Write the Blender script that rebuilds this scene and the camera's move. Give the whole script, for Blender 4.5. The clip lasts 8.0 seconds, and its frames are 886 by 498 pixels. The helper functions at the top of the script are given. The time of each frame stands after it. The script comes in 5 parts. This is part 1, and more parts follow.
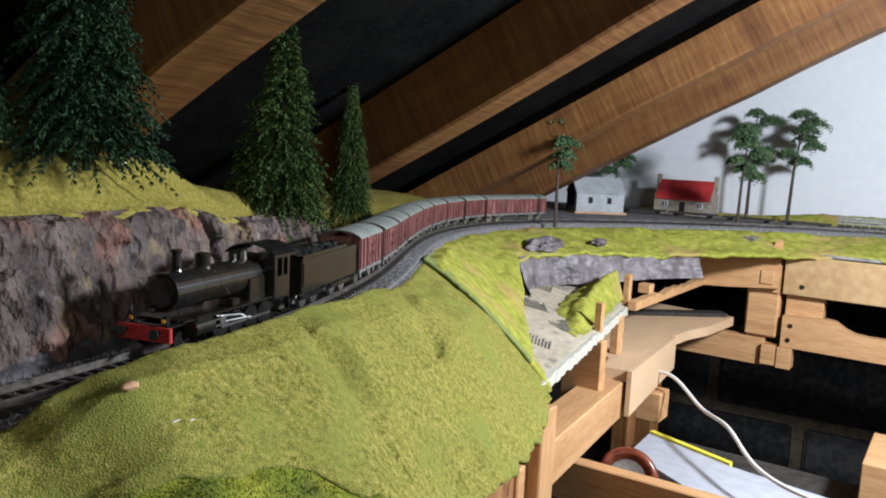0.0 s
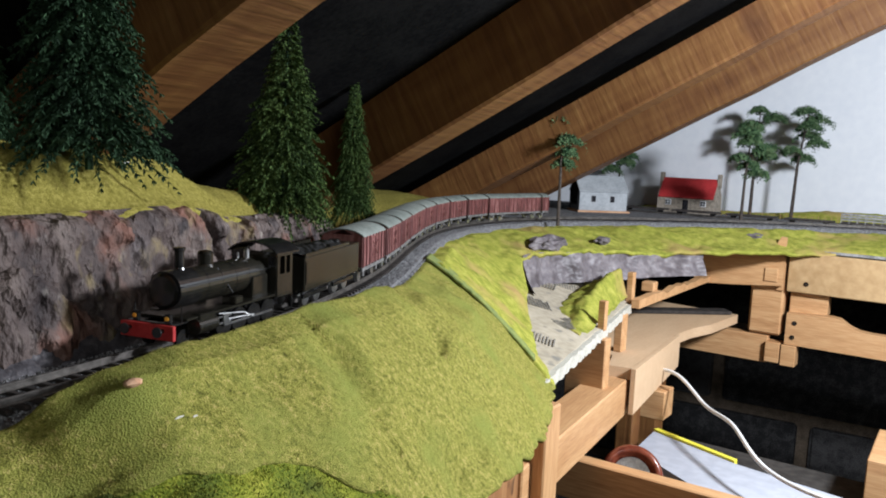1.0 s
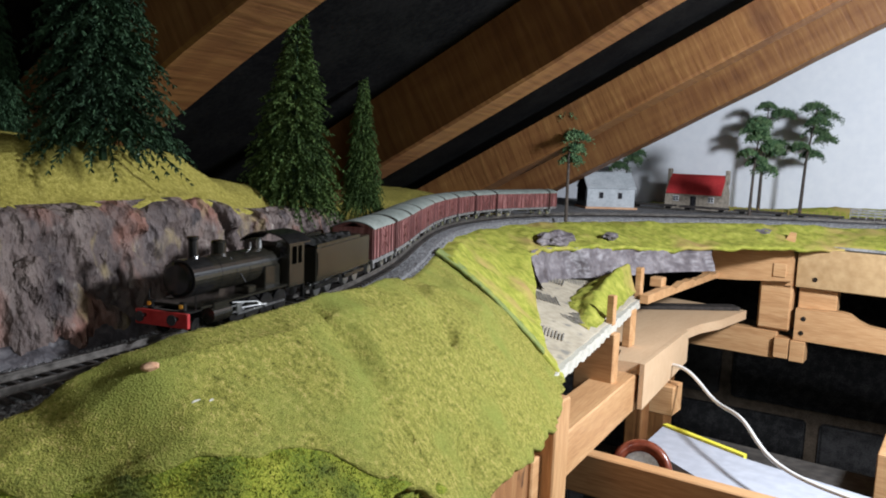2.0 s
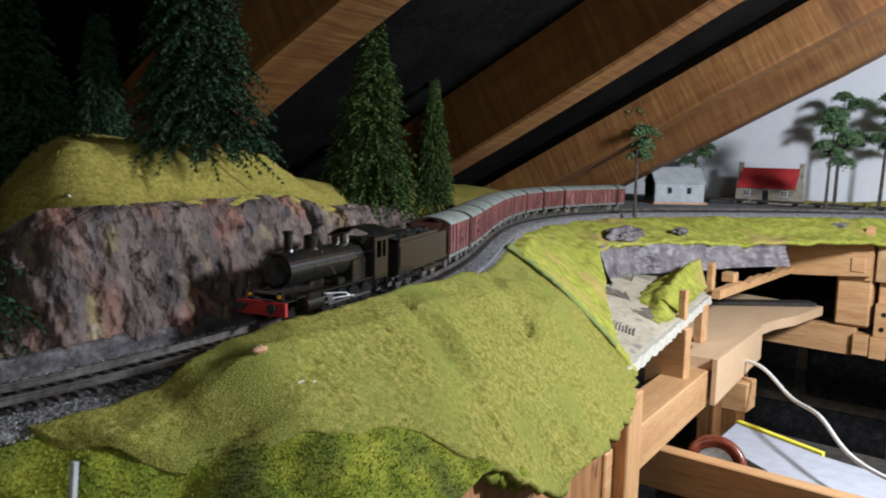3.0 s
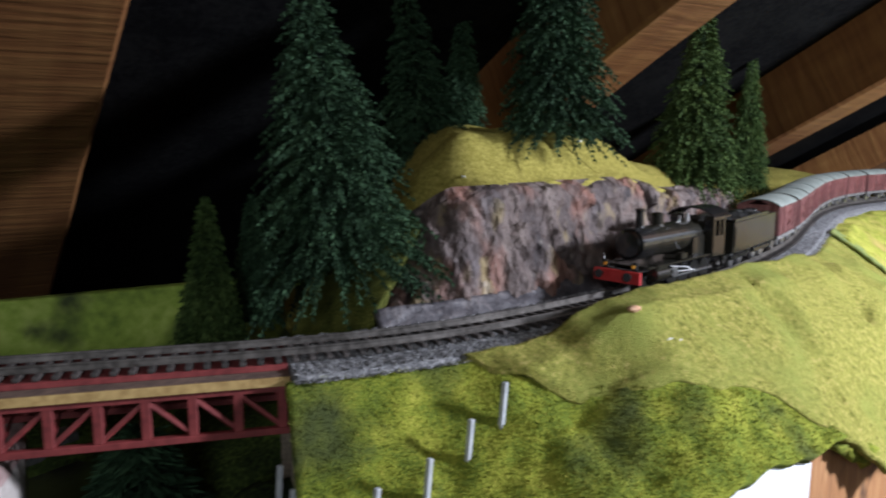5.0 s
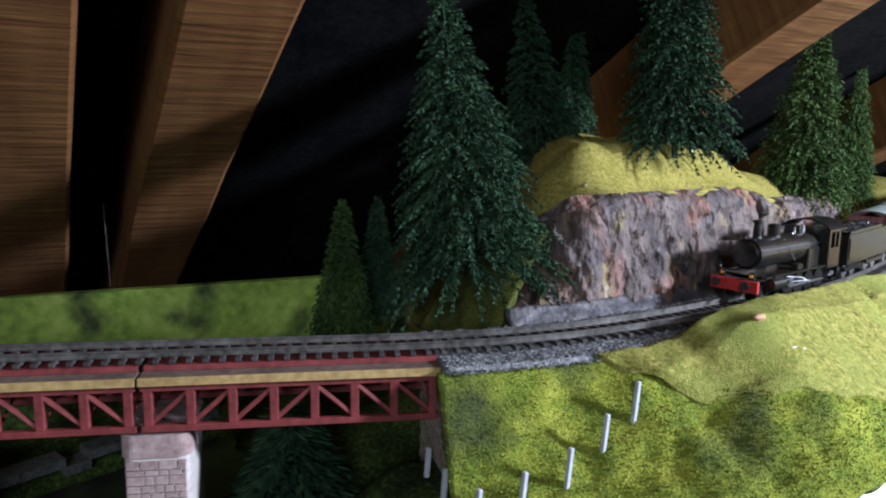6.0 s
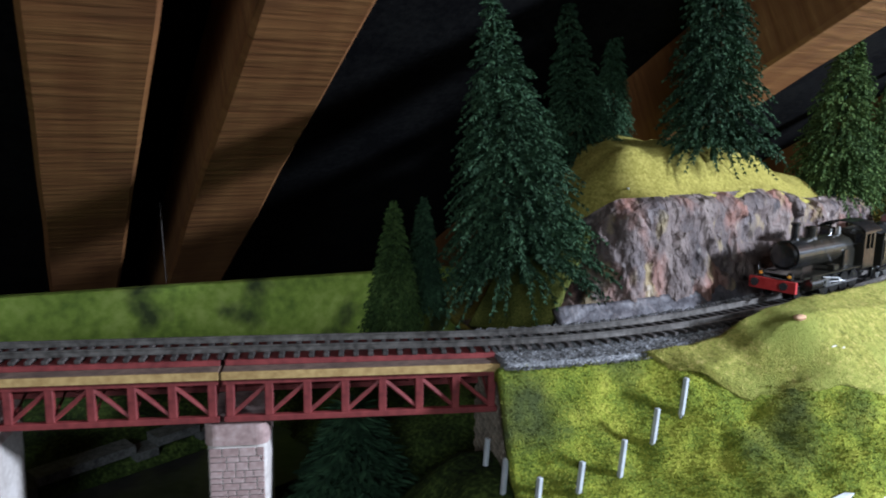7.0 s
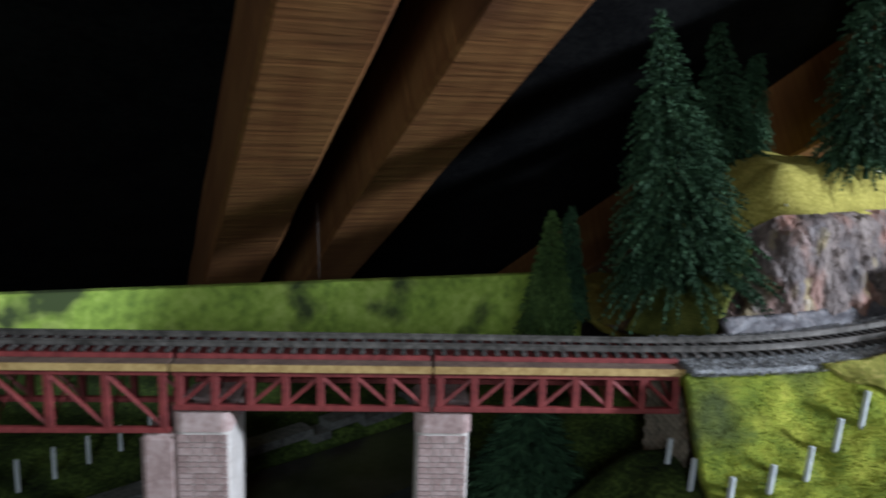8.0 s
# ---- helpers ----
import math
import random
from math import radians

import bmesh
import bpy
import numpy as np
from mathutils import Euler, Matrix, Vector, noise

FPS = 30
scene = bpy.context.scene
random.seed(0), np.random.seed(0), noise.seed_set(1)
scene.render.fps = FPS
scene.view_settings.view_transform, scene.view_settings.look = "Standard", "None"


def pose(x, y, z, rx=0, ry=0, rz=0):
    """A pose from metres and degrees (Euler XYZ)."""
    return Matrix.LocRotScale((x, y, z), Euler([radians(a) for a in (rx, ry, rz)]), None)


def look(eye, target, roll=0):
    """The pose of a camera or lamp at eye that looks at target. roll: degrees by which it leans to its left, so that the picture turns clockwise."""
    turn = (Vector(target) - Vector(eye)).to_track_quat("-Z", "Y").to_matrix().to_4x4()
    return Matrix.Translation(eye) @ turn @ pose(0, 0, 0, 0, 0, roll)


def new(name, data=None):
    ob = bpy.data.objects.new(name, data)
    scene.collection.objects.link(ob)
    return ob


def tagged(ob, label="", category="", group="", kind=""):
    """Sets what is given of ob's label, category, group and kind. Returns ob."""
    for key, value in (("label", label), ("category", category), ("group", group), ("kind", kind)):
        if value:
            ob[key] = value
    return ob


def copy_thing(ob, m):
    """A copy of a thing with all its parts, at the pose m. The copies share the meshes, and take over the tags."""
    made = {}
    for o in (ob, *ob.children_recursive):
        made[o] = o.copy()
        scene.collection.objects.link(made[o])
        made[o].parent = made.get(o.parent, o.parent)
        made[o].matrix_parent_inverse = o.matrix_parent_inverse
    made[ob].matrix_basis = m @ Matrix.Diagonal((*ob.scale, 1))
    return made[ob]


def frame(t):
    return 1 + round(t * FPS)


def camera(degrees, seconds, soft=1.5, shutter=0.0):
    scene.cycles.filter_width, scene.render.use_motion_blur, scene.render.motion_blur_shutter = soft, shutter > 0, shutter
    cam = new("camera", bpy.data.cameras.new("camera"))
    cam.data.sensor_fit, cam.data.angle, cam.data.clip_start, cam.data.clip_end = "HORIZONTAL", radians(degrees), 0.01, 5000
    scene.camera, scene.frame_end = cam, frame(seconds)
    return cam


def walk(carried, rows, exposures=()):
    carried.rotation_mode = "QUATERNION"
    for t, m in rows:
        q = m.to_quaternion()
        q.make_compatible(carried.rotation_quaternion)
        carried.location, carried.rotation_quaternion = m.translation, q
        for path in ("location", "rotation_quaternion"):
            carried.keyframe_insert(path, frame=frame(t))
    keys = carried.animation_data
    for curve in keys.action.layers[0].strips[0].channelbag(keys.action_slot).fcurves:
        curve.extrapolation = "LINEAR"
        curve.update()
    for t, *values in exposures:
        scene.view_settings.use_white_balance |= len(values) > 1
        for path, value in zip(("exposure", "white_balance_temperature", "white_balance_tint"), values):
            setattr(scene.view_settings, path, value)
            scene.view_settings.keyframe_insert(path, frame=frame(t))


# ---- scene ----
cam = camera(60.9, 8.0, soft=1.9, shutter=0.5)
PATH = [
    (0, (0.131, 0.111, 1.101), (-1.0, 1.742, 0.853), 2.8),
    (0.5, (0.131, 0.111, 1.1), (-1.007, 1.735, 0.846), 2.2),
    (1, (0.132, 0.111, 1.099), (-1.007, 1.737, 0.852), 2.4),
    (2.5, (0.131, 0.1, 1.092), (-1.051, 1.693, 0.839), 1.6),
    (3, (0.133, 0.088, 1.092), (-1.147, 1.602, 0.835), 1.2),
    (3.5, (0.14, 0.077, 1.088), (-1.176, 1.558, 0.812), 1.5),
    (4, (0.139, 0.059, 1.086), (-1.341, 1.375, 0.808), 1.0),
    (4.5, (0.143, 0.038, 1.093), (-1.479, 1.171, 0.801), 0.0),
    (5, (0.144, 0.017, 1.094), (-1.577, 0.988, 0.783), 0.2),
    (6.5, (0.161, -0.04, 1.107), (-1.653, 0.736, 0.779), 1.0),
    (7, (0.166, -0.053, 1.111), (-1.652, 0.706, 0.767), 0.9),
    (7.5, (0.169, -0.089, 1.114), (-1.661, 0.641, 0.771), 1.6),
    (8, (0.172, -0.13, 1.122), (-1.701, 0.473, 0.765), 1.8),
]
walk(cam, [(t, look(eye, target, roll)) for t, eye, target, roll in PATH],
     [(0, 0.16, 6050, 10), (2.5, 0.13, 6050, 10), (3.5, -0.02, 6050, 10), (4.0, 0.06, 6050, 10), (4.5, 0.32, 6050, 13), (5.0, 0.70, 5800, 14), (6.5, 1.18, 5350, 12), (8.0, 1.08, 5550, 7)])
# ---- world and light ----
world = bpy.data.worlds.new("loft_dark")
scene.world = world
world.use_nodes = True
world.node_tree.nodes["Background"].inputs[0].default_value = (0.9, 0.92, 1.0, 1)
world.node_tree.nodes["Background"].inputs[1].default_value = 0.02


def lamp(name, place, target, size, size_y, watts, colour):
    data = bpy.data.lights.new(name, "AREA")
    data.shape, data.size, data.size_y, data.energy, data.color = "RECTANGLE", size, size_y, watts, colour
    ob = new(name, data)
    ob.matrix_world = look(place, target)
    return ob


bulb = bpy.data.lights.new("loft_bulb", "POINT")
bulb.energy, bulb.shadow_soft_size, bulb.color = 52.0, 0.05, (0.97, 0.98, 1.0)
new("loft_bulb", bulb).location = (0.45, 0.95, 1.31)
# Added fill lamp that brightens the bridge end; it copies no known source.
lamp("fill_light", (1.1, -0.5, 1.45), (-0.4, 0.2, 1.0), 0.3, 0.3, 3.8, (0.97, 1.0, 0.95))

# ---- materials ----


def material(name, stops, rough=0.8, scale=30.0, fine=200.0, bump=0.3, depth=0.001, metal=0.0, stretch=(1, 1, 1), detail=6.0, spec=0.4, island=0.0, blot=None, rand=0.0, cross=None, gain=2.0):
    """A procedural surface: two scales of noise through a colour ramp, with fine relief."""
    m = bpy.data.materials.new(name)
    m.use_nodes = True
    nt = m.node_tree
    n, l = nt.nodes, nt.links
    b = n["Principled BSDF"]
    tc = n.new("ShaderNodeTexCoord")
    mp = n.new("ShaderNodeMapping")
    mp.inputs["Scale"].default_value = stretch
    l.new(tc.outputs["Object"], mp.inputs[0])
    n1, n2 = n.new("ShaderNodeTexNoise"), n.new("ShaderNodeTexNoise")
    n1.inputs["Scale"].default_value, n1.inputs["Detail"].default_value = scale, detail
    n2.inputs["Scale"].default_value, n2.inputs["Detail"].default_value = fine, 3.0
    mp2 = mp
    if cross:
        mp2 = n.new("ShaderNodeMapping")
        mp2.inputs["Scale"].default_value = cross
        l.new(tc.outputs["Object"], mp2.inputs[0])
    l.new(mp.outputs[0], n1.inputs["Vector"])
    l.new(mp2.outputs[0], n2.inputs["Vector"])
    mix = n.new("ShaderNodeMath")
    mix.operation = "MULTIPLY_ADD"
    mix.inputs[1].default_value = 0.5
    half = n.new("ShaderNodeMath")
    half.operation = "MULTIPLY"
    half.inputs[1].default_value = 0.5
    l.new(n2.outputs[0], half.inputs[0])
    l.new(n1.outputs[0], mix.inputs[0])
    l.new(half.outputs[0], mix.inputs[2])
    spread = n.new("ShaderNodeMath")
    spread.operation = "MULTIPLY_ADD"
    spread.inputs[1].default_value, spread.inputs[2].default_value = gain, 0.5 - 0.5 * gain
    l.new(mix.outputs[0], spread.inputs[0])
    value = spread.outputs[0]
    if island or rand:
        add = n.new("ShaderNodeMath")
        add.operation = "MULTIPLY_ADD"
        add.inputs[1].default_value = island or rand
        if island:
            src = n.new("ShaderNodeNewGeometry").outputs["Random Per Island"]
        else:
            src = n.new("ShaderNodeObjectInfo").outputs["Random"]
        shift = n.new("ShaderNodeMath")
        shift.operation = "SUBTRACT"
        shift.inputs[1].default_value = 0.5
        l.new(src, shift.inputs[0])
        l.new(shift.outputs[0], add.inputs[0])
        l.new(value, add.inputs[2])
        value = add.outputs[0]
    ramp = n.new("ShaderNodeValToRGB")
    e = ramp.color_ramp.elements
    while len(e) < len(stops):
        e.new(0.5)
    for k, (p, c) in zip(e, stops):
        k.position, k.color = p, (*c, 1)
    l.new(value, ramp.inputs[0])
    colour = ramp.outputs[0]
    if blot:
        bc, bs, lo, hi = blot
        n3 = n.new("ShaderNodeTexNoise")
        n3.inputs["Scale"].default_value, n3.inputs["Detail"].default_value = bs, 4.0
        l.new(tc.outputs["Object"], n3.inputs["Vector"])
        mr = n.new("ShaderNodeMapRange")
        mr.inputs["From Min"].default_value, mr.inputs["From Max"].default_value = lo, hi
        l.new(n3.outputs[0], mr.inputs[0])
        mx = n.new("ShaderNodeMix")
        mx.data_type = "RGBA"
        mx.inputs[7].default_value = (*bc, 1)
        l.new(mr.outputs[0], mx.inputs[0])
        l.new(colour, mx.inputs[6])
        colour = mx.outputs[2]
    l.new(colour, b.inputs["Base Color"])
    b.inputs["Roughness"].default_value, b.inputs["Metallic"].default_value = rough, metal
    b.inputs["Specular IOR Level"].default_value = spec
    if bump:
        bp = n.new("ShaderNodeBump")
        bp.inputs["Strength"].default_value, bp.inputs["Distance"].default_value = bump, depth
        l.new(n2.outputs[0], bp.inputs["Height"])
        l.new(bp.outputs[0], b.inputs["Normal"])
    return m


def painted_rock():
    """Plaster rock painted in purple-grey and brown, with red and ochre patches and a dry-brushed pale coat."""
    m = bpy.data.materials.new("painted_rock")
    m.use_nodes = True
    n, l = m.node_tree.nodes, m.node_tree.links
    b = n["Principled BSDF"]
    tc = n.new("ShaderNodeTexCoord")
    mp = n.new("ShaderNodeMapping")
    mp.inputs["Rotation"].default_value = (0.5, 0.0, 0.0)
    mp.inputs["Scale"].default_value = (1.0, 1.25, 0.7)
    l.new(tc.outputs["Object"], mp.inputs[0])

    def field(scale, detail, shift):
        t = n.new("ShaderNodeTexNoise")
        t.noise_dimensions = "4D"
        t.inputs["W"].default_value = shift
        t.inputs["Scale"].default_value, t.inputs["Detail"].default_value = scale, detail
        l.new(mp.outputs[0], t.inputs["Vector"])
        return t.outputs[0]

    ramp = n.new("ShaderNodeValToRGB")
    e = ramp.color_ramp.elements
    e.new(0.5)
    for k, (p, c) in zip(e, ((0.30, (0.026, 0.019, 0.019)), (0.50, (0.090, 0.067, 0.060)), (0.70, (0.160, 0.125, 0.108)))):
        k.position, k.color = p, (*c, 1)
    l.new(field(38, 7, 0.0), ramp.inputs[0])
    colour = ramp.outputs[0]
    for scale, detail, shift, lo, hi, top, c in ((30, 4, 3.0, 0.53, 0.66, 0.75, (0.190, 0.085, 0.058)), (48, 4, 7.0, 0.57, 0.68, 0.7, (0.235, 0.180, 0.080)), (26, 4, 11.0, 0.57, 0.70, 0.45, (0.125, 0.115, 0.125)), (95, 5, 15.0, 0.61, 0.73, 0.55, (0.36, 0.32, 0.28)), (60, 5, 19.0, 0.60, 0.68, 0.85, (0.020, 0.016, 0.018))):
        mr = n.new("ShaderNodeMapRange")
        mr.inputs["From Min"].default_value, mr.inputs["From Max"].default_value, mr.inputs["To Max"].default_value = lo, hi, top
        l.new(field(scale, detail, shift), mr.inputs[0])
        mx = n.new("ShaderNodeMix")
        mx.data_type = "RGBA"
        mx.inputs[7].default_value = (*c, 1)
        l.new(mr.outputs[0], mx.inputs[0])
        l.new(colour, mx.inputs[6])
        colour = mx.outputs[2]
    l.new(colour, b.inputs["Base Color"])
    b.inputs["Roughness"].default_value = 0.68
    b.inputs["Specular IOR Level"].default_value = 0.3
    chips = n.new("ShaderNodeTexVoronoi")
    chips.inputs["Scale"].default_value = 115
    warp = n.new("ShaderNodeVectorMath")
    warp.operation = "MULTIPLY_ADD"
    wobble = n.new("ShaderNodeTexNoise")
    wobble.inputs["Scale"].default_value = 60
    l.new(mp.outputs[0], wobble.inputs["Vector"])
    l.new(wobble.outputs["Color"], warp.inputs[0])
    warp.inputs[1].default_value = (0.012, 0.012, 0.012)
    l.new(mp.outputs[0], warp.inputs[2])
    l.new(warp.outputs[0], chips.inputs["Vector"])
    relief = n.new("ShaderNodeMath")
    relief.operation = "MULTIPLY_ADD"
    relief.inputs[1].default_value = 1.1
    l.new(field(210, 5, 2.0), relief.inputs[0])
    l.new(chips.outputs["Distance"], relief.inputs[2])
    bp = n.new("ShaderNodeBump")
    bp.inputs["Strength"].default_value, bp.inputs["Distance"].default_value = 1.0, 0.0035
    l.new(relief.outputs[0], bp.inputs["Height"])
    l.new(bp.outputs[0], b.inputs["Normal"])
    return m


GRASS = material("flock_grass", [(0.08, (0.075, 0.070, 0.016)), (0.34, (0.185, 0.185, 0.036)), (0.60, (0.275, 0.265, 0.055)), (0.92, (0.46, 0.37, 0.13))], 0.95, 330, 1300, 0.9, 0.0012, spec=0.1, gain=2.9, blot=((0.215, 0.235, 0.050), 18, 0.46, 0.66))
GRASS_BRIGHT = material("bright_grass", [(0.08, (0.13, 0.155, 0.024)), (0.5, (0.30, 0.315, 0.050)), (0.92, (0.47, 0.44, 0.10))], 0.95, 90, 1200, 0.8, 0.0012, spec=0.1, gain=2.6, blot=((0.42, 0.30, 0.11), 14, 0.52, 0.70))
GRASS_DEEP = material("meadow_grass", [(0.10, (0.040, 0.058, 0.012)), (0.40, (0.130, 0.165, 0.020)), (0.60, (0.225, 0.245, 0.028)), (0.90, (0.37, 0.35, 0.06))], 0.95, 60, 1000, 0.7, 0.0015, spec=0.1, blot=((0.050, 0.062, 0.020), 19, 0.52, 0.68))
GRASS_HILL = material("hill_grass", [(0.10, (0.10, 0.085, 0.016)), (0.5, (0.235, 0.205, 0.042)), (0.90, (0.40, 0.34, 0.10))], 0.95, 400, 1500, 0.8, 0.0009, spec=0.1, gain=2.2)
ROCK = painted_rock()
ROCK_GREY = material("grey_rock", [(0.15, (0.060, 0.050, 0.054)), (0.5, (0.150, 0.132, 0.140)), (0.85, (0.30, 0.275, 0.28))], 0.5, 22, 90, 0.4, 0.0015, gain=1.5, blot=((0.075, 0.062, 0.066), 30, 0.52, 0.68))
BALLAST = material("ballast", [(0.2, (0.06, 0.06, 0.063)), (0.5, (0.16, 0.16, 0.165)), (0.8, (0.32, 0.32, 0.325))], 0.9, 300, 900, 1.0, 0.002)
TIMBER = material("pine_timber", [(0.2, (0.36, 0.18, 0.075)), (0.5, (0.52, 0.295, 0.135)), (0.8, (0.64, 0.41, 0.21))], 0.5, 5, 40, 0.2, 0.0006, stretch=(1, 14, 14), gain=1.4, blot=((0.40, 0.19, 0.08), 5, 0.62, 0.85))
RAFTER = material("rafter_timber", [(0.15, (0.055, 0.020, 0.006)), (0.42, (0.135, 0.054, 0.016)), (0.6, (0.190, 0.088, 0.027)), (0.9, (0.34, 0.19, 0.068))], 0.6, 5, 11, 0.8, 0.0014, stretch=(1, 9, 9), cross=(14, 1.2, 1.2), gain=1.0, blot=((0.07, 0.026, 0.010), 6, 0.6, 0.75))
ROUGH_PLY = material("rough_plywood", [(0.15, (0.10, 0.040, 0.014)), (0.5, (0.27, 0.125, 0.046)), (0.85, (0.42, 0.235, 0.10))], 0.65, 5, 30, 0.6, 0.0010, stretch=(9, 9, 1.2), gain=1.4, blot=((0.06, 0.026, 0.012), 28, 0.58, 0.68))
FELT = material("roofing_felt", [(0.3, (0.0025, 0.0025, 0.003)), (0.7, (0.0075, 0.0075, 0.0075))], 0.95, 20, 200, 0.3, spec=0.05)
WHITE_WALL = material("white_wall_paint", [(0.2, (0.66, 0.685, 0.73)), (0.8, (0.73, 0.75, 0.78))], 0.9, 3, 60, 0.1, 0.001)
NEEDLES = material("dark_needles", [(0.1, (0.006, 0.015, 0.007)), (0.5, (0.018, 0.043, 0.019)), (0.9, (0.050, 0.098, 0.045))], 0.85, 30, 300, 0.0, spec=0.2, island=0.45)
NEEDLES_LIGHT = material("green_needles", [(0.1, (0.010, 0.022, 0.006)), (0.5, (0.038, 0.070, 0.016)), (0.9, (0.10, 0.150, 0.040))], 0.85, 30, 300, 0.0, spec=0.2, island=0.45)
PINE_GREEN = material("pine_foliage", [(0.25, (0.02, 0.05, 0.025)), (0.5, (0.06, 0.11, 0.05)), (0.75, (0.13, 0.19, 0.09))], 0.9, 60, 300, 0.0, spec=0.1, island=0.4)
BARK = material("bark", [(0.3, (0.03, 0.024, 0.02)), (0.7, (0.09, 0.072, 0.06))], 0.9, 150, 500, 0.4, 0.0005)
BLACK = material("loco_black", [(0.3, (0.006, 0.006, 0.006)), (0.7, (0.016, 0.015, 0.014))], 0.22, 60, 300, 0.05, 0.0002, spec=0.7)
OLIVE = material("loco_olive", [(0.2, (0.009, 0.0083, 0.0062)), (0.8, (0.018, 0.0165, 0.0115))], 0.24, 40, 300, 0.05, 0.0002, spec=0.6)
RED = material("buffer_red", [(0.3, (0.34, 0.02, 0.02)), (0.7, (0.45, 0.035, 0.03))], 0.5, 80, 300, 0.05, 0.0002)
STEEL = material("bright_steel", [(0.3, (0.45, 0.45, 0.45)), (0.7, (0.7, 0.7, 0.68))], 0.3, 100, 400, 0.1, 0.0002, metal=1.0)
RAIL = material("rail_steel", [(0.2, (0.05, 0.045, 0.04)), (0.8, (0.19, 0.175, 0.16))], 0.42, 60, 300, 0.1, 0.0002, metal=0.6)
SLEEPER = material("sleeper_brown", [(0.3, (0.02, 0.017, 0.015)), (0.7, (0.06, 0.05, 0.045))], 0.8, 90, 400, 0.2, 0.0003, rand=0.3)
VAN_RED = material("van_red", [(0.15, (0.05, 0.016, 0.015)), (0.5, (0.13, 0.040, 0.037)), (0.85, (0.27, 0.13, 0.12))], 0.65, 50, 300, 0.1, 0.0003, stretch=(1, 1, 0.3), rand=0.2)
VAN_ROOF = material("van_roof", [(0.2, (0.12, 0.14, 0.125)), (0.8, (0.24, 0.265, 0.24))], 0.75, 40, 300, 0.1, 0.0003, rand=0.2)
GREY_PLASTIC = material("wagon_grey", [(0.3, (0.16, 0.16, 0.16)), (0.7, (0.34, 0.34, 0.34))], 0.7, 80, 300, 0.1, 0.0003)
SOLE_GREY = material("sole_bar_grey", [(0.2, (0.06, 0.058, 0.055)), (0.8, (0.20, 0.195, 0.19))], 0.75, 120, 400, 0.1, 0.0003)
BRIDGE_RED = material("bridge_red", [(0.2, (0.10, 0.014, 0.014)), (0.8, (0.20, 0.034, 0.032))], 0.6, 70, 300, 0.1, 0.0003)
YELLOW_EDGE = material("raw_wood_edge", [(0.3, (0.26, 0.165, 0.055)), (0.7, (0.42, 0.29, 0.11))], 0.7, 60, 300, 0.1, 0.0003)
DECK = material("deck_brown", [(0.2, (0.07, 0.045, 0.035)), (0.8, (0.16, 0.105, 0.08))], 0.8, 60, 300, 0.1, 0.0003)
STONE = material("pier_stone", [(0.1, (0.17, 0.11, 0.10)), (0.5, (0.30, 0.21, 0.195)), (0.9, (0.44, 0.34, 0.32))], 0.85, 60, 300, 0.3, 0.0005, rand=0.35)
MORTAR = material("pier_mortar", [(0.2, (0.36, 0.32, 0.29)), (0.8, (0.50, 0.46, 0.43))], 0.9, 100, 400, 0.2, 0.0003)
ABUT = material("abutment_stone", [(0.3, (0.12, 0.10, 0.075)), (0.7, (0.28, 0.23, 0.17))], 0.9, 60, 300, 0.4, 0.0006, rand=0.3)
WHITE_PLASTIC = material("white_plastic", [(0.3, (0.62, 0.64, 0.66)), (0.7, (0.76, 0.78, 0.8))], 0.5, 60, 300, 0.05, 0.0002)
POST_GREY = material("post_plastic", [(0.3, (0.34, 0.355, 0.37)), (0.7, (0.46, 0.475, 0.49))], 0.5, 90, 300, 0.05, 0.0002)
BOARD_GREEN = material("painted_backboard", [(0.2, (0.15, 0.23, 0.03)), (0.5, (0.28, 0.39, 0.055)), (0.8, (0.42, 0.52, 0.11))], 0.8, 18, 120, 0.3, 0.0008, blot=((0.05, 0.07, 0.02), 17, 0.55, 0.66))
NEWSPRINT = material("papered_board", [(0.2, (0.27, 0.235, 0.175)), (0.5, (0.41, 0.36, 0.27)), (0.8, (0.52, 0.465, 0.36))], 0.9, 14, 120, 0.15, 0.0005, gain=1.4, blot=((0.2, 0.19, 0.165), 45, 0.58, 0.7))
FOAM = material("foam_edge", [(0.2, (0.40, 0.385, 0.32)), (0.8, (0.56, 0.54, 0.47))], 0.9, 100, 500, 0.6, 0.001)
PLY = material("plywood", [(0.2, (0.50, 0.33, 0.19)), (0.8, (0.66, 0.48, 0.30))], 0.7, 10, 80, 0.15, 0.0005, stretch=(6, 1, 6), gain=0.9)
MDF = material("mdf_brown", [(0.3, (0.38, 0.24, 0.11)), (0.7, (0.5, 0.34, 0.17))], 0.8, 8, 80, 0.1, 0.0005)
CABLE = material("white_cable", [(0.3, (0.66, 0.66, 0.64)), (0.7, (0.78, 0.78, 0.76))], 0.4, 60, 300, 0.05, 0.0002)
PAPER = material("white_paper", [(0.3, (0.36, 0.38, 0.43)), (0.7, (0.44, 0.465, 0.52))], 0.7, 5, 60, 0.05, 0.0002)
YELLOW = material("yellow_cover", [(0.3, (0.75, 0.68, 0.05)), (0.7, (0.85, 0.78, 0.1))], 0.5, 30, 200, 0.05, 0.0002)
MAHOGANY = material("varnished_brown", [(0.3, (0.10, 0.022, 0.012)), (0.7, (0.22, 0.06, 0.03))], 0.22, 20, 100, 0.05, 0.0003)
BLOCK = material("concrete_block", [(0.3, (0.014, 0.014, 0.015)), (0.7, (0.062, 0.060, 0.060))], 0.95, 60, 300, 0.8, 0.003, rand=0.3)
